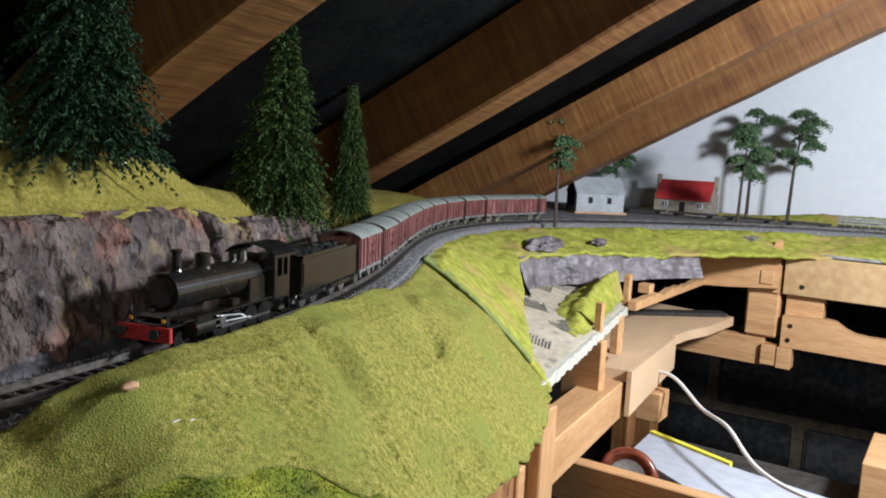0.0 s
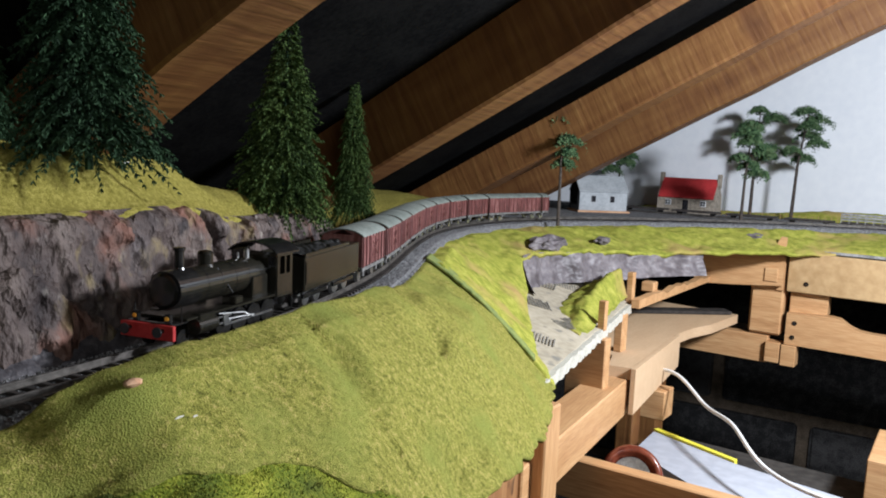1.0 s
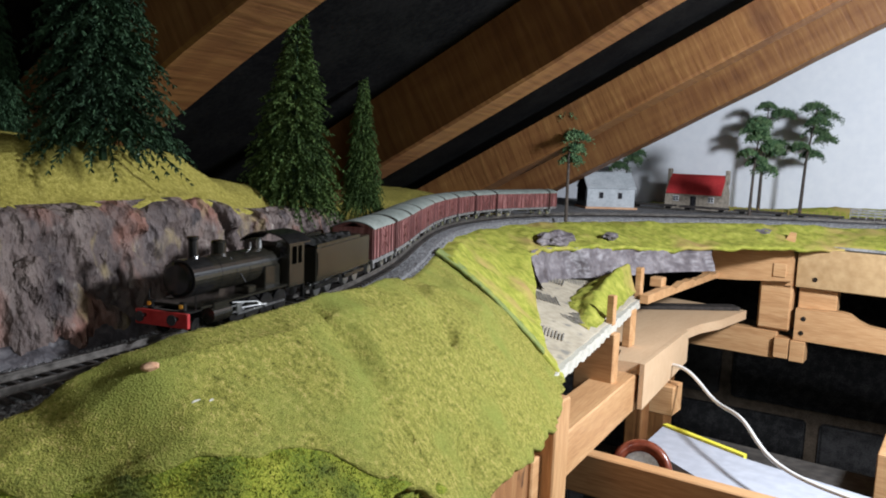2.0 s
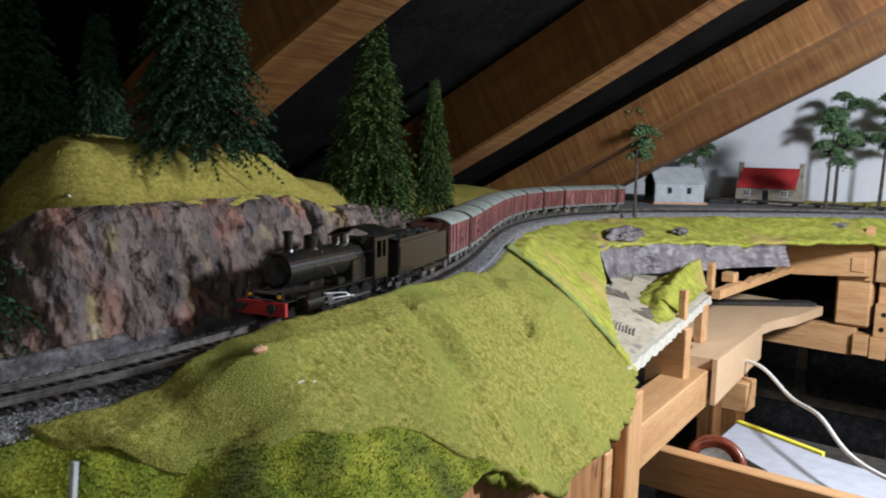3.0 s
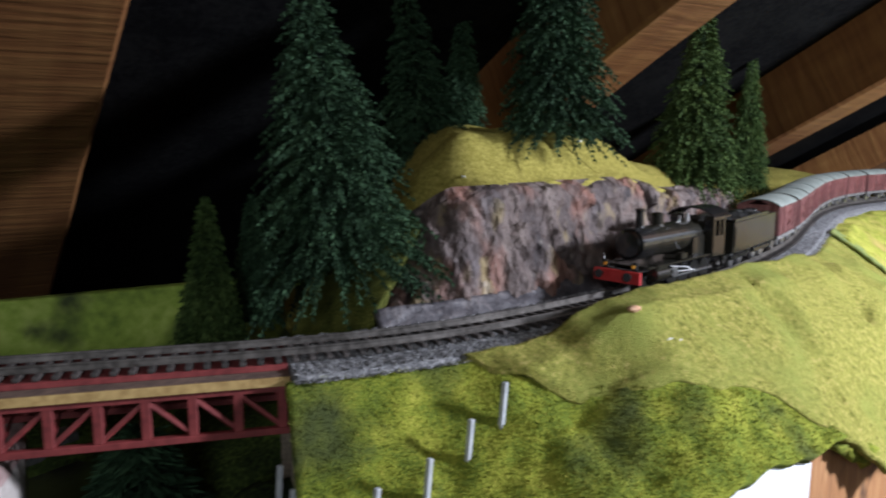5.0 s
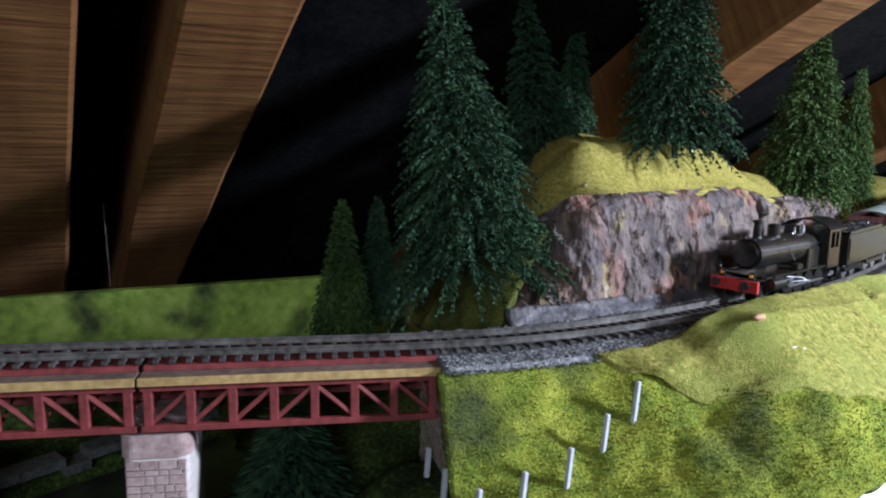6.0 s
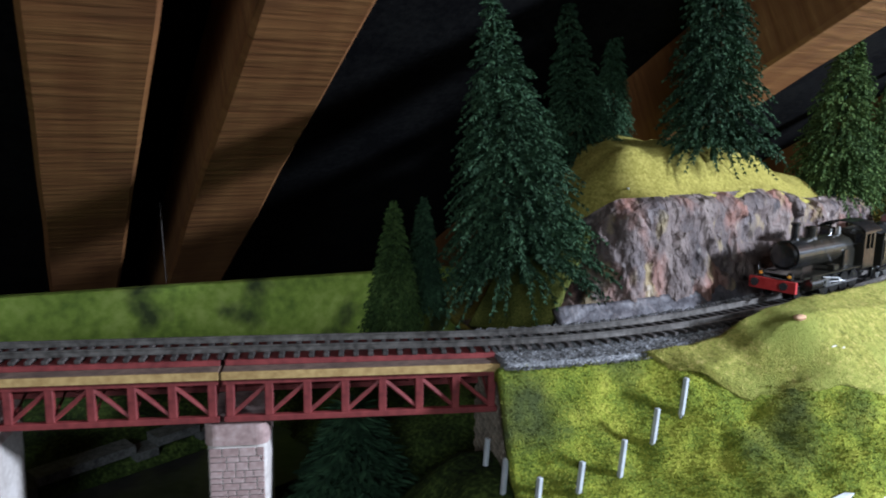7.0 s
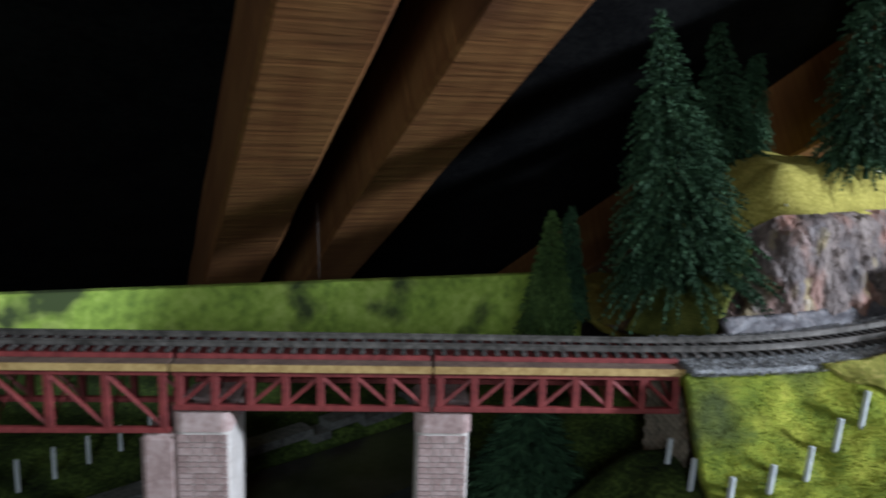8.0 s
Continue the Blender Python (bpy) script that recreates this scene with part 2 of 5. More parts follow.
BLOCK_JOINT = material("block_mortar", [(0.3, (0.07, 0.052, 0.036)), (0.7, (0.14, 0.108, 0.078))], 0.95, 60, 300, 0.6, 0.002)
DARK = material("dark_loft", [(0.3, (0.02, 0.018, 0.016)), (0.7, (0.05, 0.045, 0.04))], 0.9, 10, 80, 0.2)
ROOF_RED = material("house_red_roof", [(0.3, (0.42, 0.03, 0.035)), (0.7, (0.55, 0.05, 0.05))], 0.6, 40, 300, 0.1, 0.0003)
HOUSE_STONE = material("house_stone", [(0.3, (0.18, 0.155, 0.12)), (0.7, (0.38, 0.33, 0.27))], 0.9, 120, 400, 0.3, 0.0005)
SHED_WHITE = material("shed_grey", [(0.3, (0.30, 0.325, 0.345)), (0.7, (0.42, 0.445, 0.465))], 0.7, 40, 300, 0.1, 0.0003)
GLASS_DARK = material("dark_window", [(0.3, (0.01, 0.01, 0.012)), (0.7, (0.03, 0.03, 0.035))], 0.15, 60, 300, 0.0)
ORANGE = material("lamp_amber", [(0.3, (0.75, 0.3, 0.02)), (0.7, (0.9, 0.45, 0.05))], 0.3, 60, 300, 0.0)
CARD = material("card_pink", [(0.3, (0.46, 0.25, 0.14)), (0.7, (0.58, 0.36, 0.22))], 0.9, 60, 300, 0.2)
COAL = material("coal", [(0.3, (0.006, 0.006, 0.006)), (0.7, (0.03, 0.03, 0.03))], 0.5, 200, 600, 0.8, 0.001)
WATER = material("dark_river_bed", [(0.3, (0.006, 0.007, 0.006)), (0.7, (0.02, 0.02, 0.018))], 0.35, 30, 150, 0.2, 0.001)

# ---- mesh helpers ----


def part(name, bm, mat, parent=None, label="", smooth=False):
    me = bpy.data.meshes.new(name)
    bmesh.ops.recalc_face_normals(bm, faces=bm.faces)
    bm.to_mesh(me)
    bm.free()
    me.materials.append(mat)
    if smooth:
        for p in me.polygons:
            p.use_smooth = True
    ob = new(name, me)
    if parent:
        ob.parent = parent
    if label:
        ob["label"] = label
    return ob


def empty(name, m, label, category, group="", kind=""):
    ob = new(name)
    ob.empty_display_size = 0.02
    ob.matrix_basis = m
    return tagged(ob, label, category, group, kind)


def cbox(bm, x0, x1, y0, y1, z0, z1, c=0.0, m=None):
    """A box with chamfered edges c wide."""
    m = m or Matrix()
    if c <= 0:
        v = [bm.verts.new(m @ Vector((x, y, z))) for x in (x0, x1) for y in (y0, y1) for z in (z0, z1)]
        for f in ((0, 1, 3, 2), (4, 6, 7, 5), (0, 4, 5, 1), (2, 3, 7, 6), (0, 2, 6, 4), (1, 5, 7, 3)):
            bm.faces.new([v[i] for i in f])
        return
    lim, v = ((x0, x1), (y0, y1), (z0, z1)), {}
    for sx in (0, 1):
        for sy in (0, 1):
            for sz in (0, 1):
                sg = (sx, sy, sz)
                for a in range(3):
                    q = [lim[k][sg[k]] + (0 if k == a else (c if sg[k] == 0 else -c)) for k in range(3)]
                    v[sg, a] = bm.verts.new(m @ Vector(q))
    for a in range(3):
        b, d = (a + 1) % 3, (a + 2) % 3
        for s in (0, 1):
            ring = []
            for p, q in ((0, 0), (1, 0), (1, 1), (0, 1)):
                sg = [0, 0, 0]
                sg[a], sg[b], sg[d] = s, p, q
                ring.append(v[tuple(sg), a])
            bm.faces.new(ring)
        for p in (0, 1):
            for q in (0, 1):
                lo, hi = [0, 0, 0], [0, 0, 0]
                lo[a], hi[a] = 0, 1
                lo[b] = hi[b] = p
                lo[d] = hi[d] = q
                lo, hi = tuple(lo), tuple(hi)
                bm.faces.new((v[lo, b], v[hi, b], v[hi, d], v[lo, d]))
    for sx in (0, 1):
        for sy in (0, 1):
            for sz in (0, 1):
                bm.faces.new([v[(sx, sy, sz), a] for a in range(3)])


def rod(bm, p0, p1, r0, r1=None, seg=12, caps=True):
    r1 = r0 if r1 is None else r1
    p0, p1 = Vector(p0), Vector(p1)
    ax = (p1 - p0).normalized()
    s = ax.orthogonal().normalized()
    t = ax.cross(s)
    ring = []
    for p, r in ((p0, r0), (p1, r1)):
        ring.append([bm.verts.new(p + (s * math.cos(a) + t * math.sin(a)) * r) for a in (2 * math.pi * k / seg for k in range(seg))])
    for k in range(seg):
        bm.faces.new((ring[0][k], ring[0][(k + 1) % seg], ring[1][(k + 1) % seg], ring[1][k]))
    if caps:
        bm.faces.new(ring[0][::-1])
        bm.faces.new(ring[1])


def lathe(bm, prof, seg=20, m=None):
    """Turn (radius, height) pairs round z."""
    m = m or Matrix()
    rings = [[bm.verts.new(m @ Vector((r * math.cos(2 * math.pi * k / seg), r * math.sin(2 * math.pi * k / seg), z))) for k in range(seg)] for r, z in prof]
    for a, b in zip(rings, rings[1:]):
        for k in range(seg):
            bm.faces.new((a[k], a[(k + 1) % seg], b[(k + 1) % seg], b[k]))
    bm.faces.new(rings[0][::-1])
    bm.faces.new(rings[-1])


def prism(bm, outline, x0, x1, m=None):
    """Extrude a (y, z) outline from x0 to x1."""
    m = m or Matrix()
    a = [bm.verts.new(m @ Vector((x0, y, z))) for y, z in outline]
    b = [bm.verts.new(m @ Vector((x1, y, z))) for y, z in outline]
    n = len(outline)
    for k in range(n):
        bm.faces.new((a[k], a[(k + 1) % n], b[(k + 1) % n], b[k]))
    bm.faces.new(a[::-1])
    bm.faces.new(b)


def slab(bm, outline, z0, z1):
    """Extrude an (x, y) outline from z0 to z1."""
    a = [bm.verts.new((x, y, z0)) for x, y in outline]
    b = [bm.verts.new((x, y, z1)) for x, y in outline]
    n = len(outline)
    for k in range(n):
        bm.faces.new((a[k], a[(k + 1) % n], b[(k + 1) % n], b[k]))
    bm.faces.new(a[::-1])
    bm.faces.new(b)


def grid(fn, nu, nv):
    """A sheet of nu by nv cells; fn(i / nu, j / nv) gives each place."""
    bm = bmesh.new()
    v = [[bm.verts.new(fn(i / nu, j / nv)) for j in range(nv + 1)] for i in range(nu + 1)]
    for i in range(nu):
        for j in range(nv):
            bm.faces.new((v[i][j], v[i + 1][j], v[i + 1][j + 1], v[i][j + 1]))
    return bm


def lerp(x, pts):
    if x <= pts[0][0]:
        return pts[0][1]
    for (a, p), (b, q) in zip(pts, pts[1:]):
        if x <= b:
            return p + (q - p) * (x - a) / (b - a)
    return pts[-1][1]


def soft(x, pts):
    """lerp with eased steps."""
    if x <= pts[0][0]:
        return pts[0][1]
    for (a, p), (b, q) in zip(pts, pts[1:]):
        if x <= b:
            t = (x - a) / (b - a)
            return p + (q - p) * t * t * (3 - 2 * t)
    return pts[-1][1]


def nz(x, y, z, s, seed=0.0):
    return noise.noise((x * s + seed, y * s - seed, z * s + 3.1 * seed))


# ---- the line of the track ----
NODES = [(-0.37, -0.68), (-0.31, -0.42), (-0.262, -0.227), (-0.207, -0.009), (-0.174, 0.12), (-0.167, 0.2), (-0.176, 0.28), (-0.196, 0.37), (-0.228, 0.47), (-0.287, 0.6), (-0.37, 0.745), (-0.432, 0.86),
         (-0.474, 0.965), (-0.496, 1.07), (-0.497, 1.18), (-0.468, 1.295), (-0.405, 1.40), (-0.31, 1.515), (-0.185, 1.63), (0.0, 1.73), (0.3, 1.81), (0.8, 1.87)]


def spline(nodes, step=0.005):
    out = []
    for i in range(1, len(nodes) - 2):
        a, b, c, d = (Vector(q) for q in nodes[i - 1:i + 3])
        n = max(2, int((c - b).length / step))
        for k in range(n):
            t = k / n
            out.append(0.5 * (2 * b + (c - a) * t + (2 * a - 5 * b + 4 * c - d) * t * t + (3 * b - a - 3 * c + d) * t ** 3))
    out.append(Vector(nodes[-2]))
    return out


LINE = spline(NODES)
ARC = [0.0]
for p, q in zip(LINE, LINE[1:]):
    ARC.append(ARC[-1] + (q - p).length)


HEADINGS = [(LINE[min(len(LINE) - 1, k + 4)] - LINE[max(0, k - 4)]).normalized() for k in range(len(LINE))]


def on_line(s):
    """Place and heading of the track at arc length s."""
    s = min(max(s, 0.0), ARC[-1] - 1e-6)
    i = min(len(ARC) - 2, int(s / ARC[-1] * (len(ARC) - 1)))
    while i > 0 and ARC[i] > s:
        i -= 1
    while i < len(ARC) - 2 and ARC[i + 1] < s:
        i += 1
    t = (s - ARC[i]) / (ARC[i + 1] - ARC[i])
    return LINE[i].lerp(LINE[i + 1], t), HEADINGS[i].lerp(HEADINGS[i + 1], t).normalized()


Y0 = LINE[0].y
Y_STEPS = np.arange(0, 2800) * 0.001 + Y0
ARC_TABLE = [float(q) for q in np.interp(Y_STEPS, [p.y for p in LINE], ARC)]
X_TABLE = [float(q) for q in np.interp(Y_STEPS, [p.y for p in LINE], [p.x for p in LINE])]


def table(y, values):
    t = min(max((y - Y0) * 1000.0, 0.0), 2798.0)
    i = int(t)
    return values[i] + (values[i + 1] - values[i]) * (t - i)


def arc_at_y(y):
    return table(y, ARC_TABLE)


def track_x(y):
    return table(y, X_TABLE)


def beside(s, v, z):
    """A place v to the right of the track (seen towards the far end) at arc length s."""
    p, d = on_line(s)
    return Vector((p.x + d.y * v, p.y - d.x * v, z))

# ---- the loft ----
SLOPE = Vector((0.879, 0.071, 0.472)).normalized()
RIDGE = Vector((0, 0, 1)).cross(SLOPE).normalized()
UPN = SLOPE.cross(RIDGE)
ROOF = Matrix((SLOPE, RIDGE, UPN)).transposed().to_4x4()
ROOF.translation = (-0.436, 0.028, 1.061)
FLATX = Vector((SLOPE.x, SLOPE.y, 0)).normalized()
HALL = Matrix((FLATX, RIDGE, Vector((0, 0, 1)))).transposed().to_4x4()
HALL.translation = (-0.436, 0.028, 0)


def rafters():
    for s0, s1, w in ((-1.35, -1.295, 0.075), (-0.95, -0.895, 0.075), (-0.55, -0.495, 0.075), (-0.141, -0.077, 0.085), (-0.032, 0.030, 0.075), (0.370, 0.426, 0.075), (0.787, 0.840, 0.078), (1.19, 1.243, 0.056), (1.535, 1.592, 0.078)):
        bm = bmesh.new()
        n = 26
        rng = random.Random(int(s0 * 1000))
        rings = []
        for k in range(n + 1):
            u = -0.75 + 2.45 * k / n
            j = [rng.uniform(-0.0012, 0.0012) for _ in range(4)]
            rings.append([bm.verts.new((u, s0 + c + j[0], 0 + j[1])) for c in (0.003,)] + [bm.verts.new((u, s1 - 0.003 + j[2], 0 + j[1])), bm.verts.new((u, s1 + j[2], 0.003 + j[3])), bm.verts.new((u, s1 + j[2], w)), bm.verts.new((u, s0 + j[0], w)), bm.verts.new((u, s0 + j[0], 0.003 + j[3]))])
        for a, b in zip(rings, rings[1:]):
            for k in range(6):
                bm.faces.new((a[k], a[(k + 1) % 6], b[(k + 1) % 6], b[k]))
        bm.faces.new(rings[0])
        bm.faces.new(rings[-1][::-1])
        ob = part("rafter", bm, RAFTER)
        ob.matrix_basis = ROOF
        tagged(ob, "sloping rough-sawn brown timber roof rafter", "rafter", "roof rafters", "structure")


def shell():
    bm = bmesh.new()
    cbox(bm, -0.95, 1.75, -2.2, 2.2, 0.078, 0.13)
    ob = part("ceiling", bm, FELT)
    ob.matrix_basis = ROOF
    tagged(ob, "black roofing felt laid over the rafters", "ceiling", kind="structure")
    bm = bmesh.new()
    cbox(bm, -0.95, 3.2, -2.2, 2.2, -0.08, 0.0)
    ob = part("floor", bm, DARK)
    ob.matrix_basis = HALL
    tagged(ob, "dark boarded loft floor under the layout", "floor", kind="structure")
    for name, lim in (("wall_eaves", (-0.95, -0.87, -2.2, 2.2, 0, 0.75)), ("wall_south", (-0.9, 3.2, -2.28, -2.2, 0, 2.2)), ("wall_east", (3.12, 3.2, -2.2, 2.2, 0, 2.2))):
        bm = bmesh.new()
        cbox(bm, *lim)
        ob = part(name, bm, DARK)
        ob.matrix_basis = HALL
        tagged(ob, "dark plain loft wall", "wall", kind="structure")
    bm = bmesh.new()
    cbox(bm, 1.5, 3.2, -2.2, 2.2, 1.98, 2.06)
    ob = part("ceiling_ridge", bm, DARK)
    ob.matrix_basis = HALL
    tagged(ob, "dark flat ceiling near the ridge", "ceiling", kind="structure")
    bm = bmesh.new()
    cbox(bm, -0.6, 2.6, 1.945, 1.975, 0.955, 2.0, 0.002)
    ob = part("wall_gable_panel", bm, WHITE_WALL)
    ob.matrix_basis = HALL
    tagged(ob, "white painted board on the gable wall", "wall", kind="structure")
    bm = bmesh.new()
    cbox(bm, -0.9, 3.2, 2.14, 2.24, 0, 2.2)
    wall = part("wall_gable", bm, BLOCK_JOINT)
    wall.matrix_basis = HALL
    tagged(wall, "dark rough concrete block gable wall with pale joints", "wall", kind="structure")
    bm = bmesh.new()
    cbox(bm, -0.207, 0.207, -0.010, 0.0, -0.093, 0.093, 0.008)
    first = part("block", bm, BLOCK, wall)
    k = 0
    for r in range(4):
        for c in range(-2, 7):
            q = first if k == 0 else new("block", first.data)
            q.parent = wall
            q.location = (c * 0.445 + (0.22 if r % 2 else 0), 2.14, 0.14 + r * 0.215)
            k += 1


rafters()
shell()

# ---- ground of the layout ----
ROWS_Z = [
    (0.112, ((0.02, 0.988), (0.030, 0.991), (0.042, 0.970), (0.06, 0.946), (0.08, 0.943), (0.13, 0.912))),
    (0.16, ((0.02, 0.988), (0.031, 0.991), (0.05, 0.964), (0.07, 0.951), (0.13, 0.922))),
    (0.21, ((0.02, 0.988), (0.033, 0.993), (0.05, 0.988), (0.07, 0.968), (0.13, 0.942))),
    (0.26, ((0.022, 0.988), (0.036, 1.008), (0.055, 1.007), (0.08, 0.989), (0.13, 0.948))),
    (0.33, ((0.022, 0.988), (0.036, 1.010), (0.055, 1.006), (0.10, 0.968), (0.13, 0.940))),
    (0.40, ((0.022, 0.988), (0.036, 1.010), (0.055, 1.002), (0.09, 0.969), (0.135, 0.905))),
    (0.47, ((0.022, 0.988), (0.036, 1.004), (0.06, 0.992), (0.09, 0.968), (0.15, 0.890))),
    (0.60, ((0.02, 0.988), (0.036, 0.988), (0.06, 0.978), (0.09, 0.962), (0.16, 0.882))),
    (0.74, ((0.02, 0.988), (0.036, 0.986), (0.06, 0.972), (0.08, 0.957), (0.17, 0.885))),
]


def bank_z(y, v):
    if y <= ROWS_Z[0][0]:
        return lerp(v, ROWS_Z[0][1])
    for (a, p), (b, q) in zip(ROWS_Z, ROWS_Z[1:]):
        if y <= b:
            t = (y - a) / (b - a)
            t = t * t * (3 - 2 * t)
            return lerp(v, p) * (1 - t) + lerp(v, q) * t
    return lerp(v, ROWS_Z[-1][1])


def rough(p, a, s, seed=0.0):
    """Move a place by layered noise."""
    k = a * noise.fractal(p * s, 1.2, 2.1, 3)
    return p + Vector((0, 0, k))


def sheet(name, mat, fn, nu, nv, thick, label, category, kind="structure", smooth=True):
    ob = part(name, grid(fn, nu, nv), mat, smooth=smooth)
    if thick:
        md = ob.modifiers.new("thickness", "SOLIDIFY")
        md.thickness, md.offset = thick, -1
    return tagged(ob, label, category, kind=kind)


def meadow_fn(a, b):
    v = 0.022 + 0.103 * b
    y = 0.113 + 0.262 * a
    under = 0.009 if v < lerp(y, MOUND_EDGE) - 0.006 and y > 0.195 else 0.0
    p = beside(arc_at_y(y), v, bank_z(y, v) - under)
    return rough(p, 0.0030 * min(1, b * 6), 60, 1)


MOUND_EDGE = [(0.188, 0.030), (0.194, 0.040), (0.203, 0.050), (0.22, 0.066), (0.24, 0.079), (0.262, 0.092), (0.298, 0.097), (0.312, 0.107), (0.325, 0.118), (0.341, 0.126), (0.38, 0.133), (0.42, 0.139), (0.6, 0.160), (0.74, 0.168)]


DENTS = [(-0.155, 0.521, 0.009, 0.006), (-0.1, 0.488, 0.010, 0.005), (-0.089, 0.449, 0.012, 0.005), (-0.164, 0.527, 0.02, 0.003)]
CREASES = [((-0.165, 0.397), (-0.132, 0.396), 0.0018), ((-0.132, 0.396), (-0.108, 0.396), 0.0042), ((-0.224, 0.563), (-0.164, 0.527), 0.003)]


def folds(x, y):
    """Hollows and creases pressed into the mound."""
    z = 0.0
    for cx, cy, r, deep in DENTS:
        q = ((x - cx) * 1.5 + (y - cy) * 0.5, (y - cy) * 0.8)
        z -= deep * math.exp(-(q[0] ** 2 + q[1] ** 2) / r ** 2)
    for p, q, deep in CREASES:
        p, q, w = Vector(p), Vector(q), Vector((x, y))
        d = q - p
        t = min(1.0, max(0.0, (w - p).dot(d) / d.length_squared))
        k = w - p - d * t
        side = k.length * (1 if d.x * k.y - d.y * k.x > 0 else -1)
        z += deep * (0.7 * math.exp(-((side - 0.018) / 0.014) ** 2) - math.exp(-(side / 0.010) ** 2))
    return z + 0.0035 * noise.noise(Vector((x * 22, y * 22, 4.0))) + 0.0016 * noise.noise(Vector((x * 75, y * 75, 9.0)))


def mound_fn(a, b):
    y = 0.188 + 0.557 * a
    v1 = lerp(y, MOUND_EDGE) + 0.004 * nz(y, 0, 0, 60)
    v = 0.024 + (v1 - 0.024) * b
    y -= 0.42 * v * a ** 3
    z = bank_z(y, v) + 0.0025 * min(1, 14 * b) * min(1, (1 - b) * 14)
    p = beside(arc_at_y(y), v, z)
    p.z += folds(p.x, p.y) * min(1, b * 5) * min(1, 0.3 + (1 - b) * 6)
    return rough(p, 0.0016 * min(1, b * 5), 20, 5)


BANK_EDGE = [(0.725, 0.170), (0.82, 0.150), (0.92, 0.138), (1.0, 0.117), (1.06, 0.122), (1.2, 0.155), (1.3, 0.165), (1.45, 0.145), (1.8, 0.12)]


def bright_fn(a, b):
    y = 0.735 + 1.0 * a
    v1 = soft(y, BANK_EDGE)
    v = 0.023 + (v1 - 0.023) * b
    low = soft(y, [(0.725, 0.884), (0.82, 0.902), (0.92, 0.928), (1.0, 0.962), (1.2, 0.964), (1.45, 0.954), (1.8, 0.958)])
    z = lerp(b, [(0, 0.988), (0.2, 0.987), (0.45, 0.987 + 0.30 * (low - 0.987)), (1, low)])
    y -= 0.42 * v * max(0, 1 - a * 2.2) ** 2
    p = beside(arc_at_y(y), v, z)
    return rough(p, 0.0060 * min(1, b * 5), 26, 9)


def hill_shape(y, v):
    """Height of the wooded hill at distance v to the left of the track."""
    e = soft(y - 0.25 * max(0, v - 0.06), [(0.155, 0.0), (0.245, 1.0), (0.62, 1.0), (0.88, 0.12), (1.0, 0.0)])
    top = soft(y, [(0.1, 1.062), (0.4, 1.062), (0.5, 1.050), (0.7, 1.036), (0.9, 1.02)])
    crest = soft(y, [(0.15, 1.08), (0.25, 1.092), (0.36, 1.095), (0.43, 1.089), (0.50, 1.068), (0.6, 1.056), (0.7, 1.04), (0.9, 1.02)])
    return e, top, crest


def rock_fn(a, b):
    y = 0.145 + 0.75 * a
    e, top, _ = hill_shape(y, 0.03)
    lip = 0.062 + 0.010 * nz(y, 0, 0, 25)
    v = 0.029 + (lip - 0.029) * soft(b, [(0, 0), (0.10, 0.10), (0.2, 0.16), (0.75, 0.55), (1, 1)])
    z = 0.986 + (0.962 + (top - 0.962) * e - 0.986) * soft(b, [(0, 0), (0.08, 0.02), (1, 1)])
    v += (1 - e) * 0.10 * b
    p = beside(arc_at_y(y), -v, z)
    k = 0.0
    for size, tilt, step in ((28, 0.0120, 0.0070), (64, 0.0058, 0.0034)):
        d = Vector((arc_at_y(y) * size + p.z * size * 0.5, p.z * size * 0.62, 0.3 * size))
        c = noise.voronoi(d)[1][0]
        r = noise.cell_vector(c * 7.3)
        k += tilt * ((d.x - c.x) * (r.x - 0.35) + (d.y - c.y) * (r.y - 0.2)) + step * (r.z - 0.5)
    k += 0.004 * noise.fractal(p * 60, 1.0, 2.2, 3)
    crack = math.exp(-((y - 0.455 + 0.5 * (p.z - 1.0)) / 0.004) ** 2)
    f = min(1, max(0, b - 0.10) * 6) * min(1, (1 - b) * 6 + 0.3)
    return p + Vector((0.9, 0.1, 0.25)) * (k * f - 0.012 * crack * f)


def top_fn(a, b):
    y = 0.165 + 0.82 * a
    v = 0.058 + 0.30 * b
    e, top, crest = hill_shape(y, v)
    e *= soft(y - 0.45 * (v - 0.06) - 0.8 * max(0.0, v - 0.15), [(0.150, 0.0), (0.27, 1.0)])
    z = soft(b, [(0, top - 0.002), (0.13, crest), (0.6, crest + 0.003), (1, crest - 0.03)])
    z = 0.955 + (z - 0.955) * e
    v += (1 - e) * 0.07 * (1 - b)
    p = beside(arc_at_y(y), -v, z)
    return rough(p, 0.0035, 45, 3)


def seam_fn(a, b):
    v = 0.034 + 0.115 * a
    y = 0.742 - 0.42 * v + (b - 0.5) * (0.030 - 0.016 * a)
    return beside(arc_at_y(y), v, bank_z(min(y, 0.74), v) + 0.0078 + 0.001 * nz(y, v, 0, 200))


SEAM = material("dark_seam", [(0.2, (0.12, 0.165, 0.068)), (0.5, (0.195, 0.235, 0.080)), (0.8, (0.30, 0.31, 0.08))], 0.95, 120, 700, 0.7, 0.001, spec=0.1)
sheet("seam_strip", SEAM, seam_fn, 60, 8, 0.003, "dark green painted joint between mound and bank", "strip")
sheet("meadow", GRASS_DEEP, meadow_fn, 110, 60, 0.006, "patchy green and yellow flock meadow on the slope", "meadow")
sheet("grass_mound", GRASS, mound_fn, 240, 70, 0.004, "olive yellow flock-covered mound beside the track", "mound")
sheet("grass_bank", GRASS_BRIGHT, bright_fn, 260, 40, 0.006, "bright yellow-green flock bank below the far track", "bank")
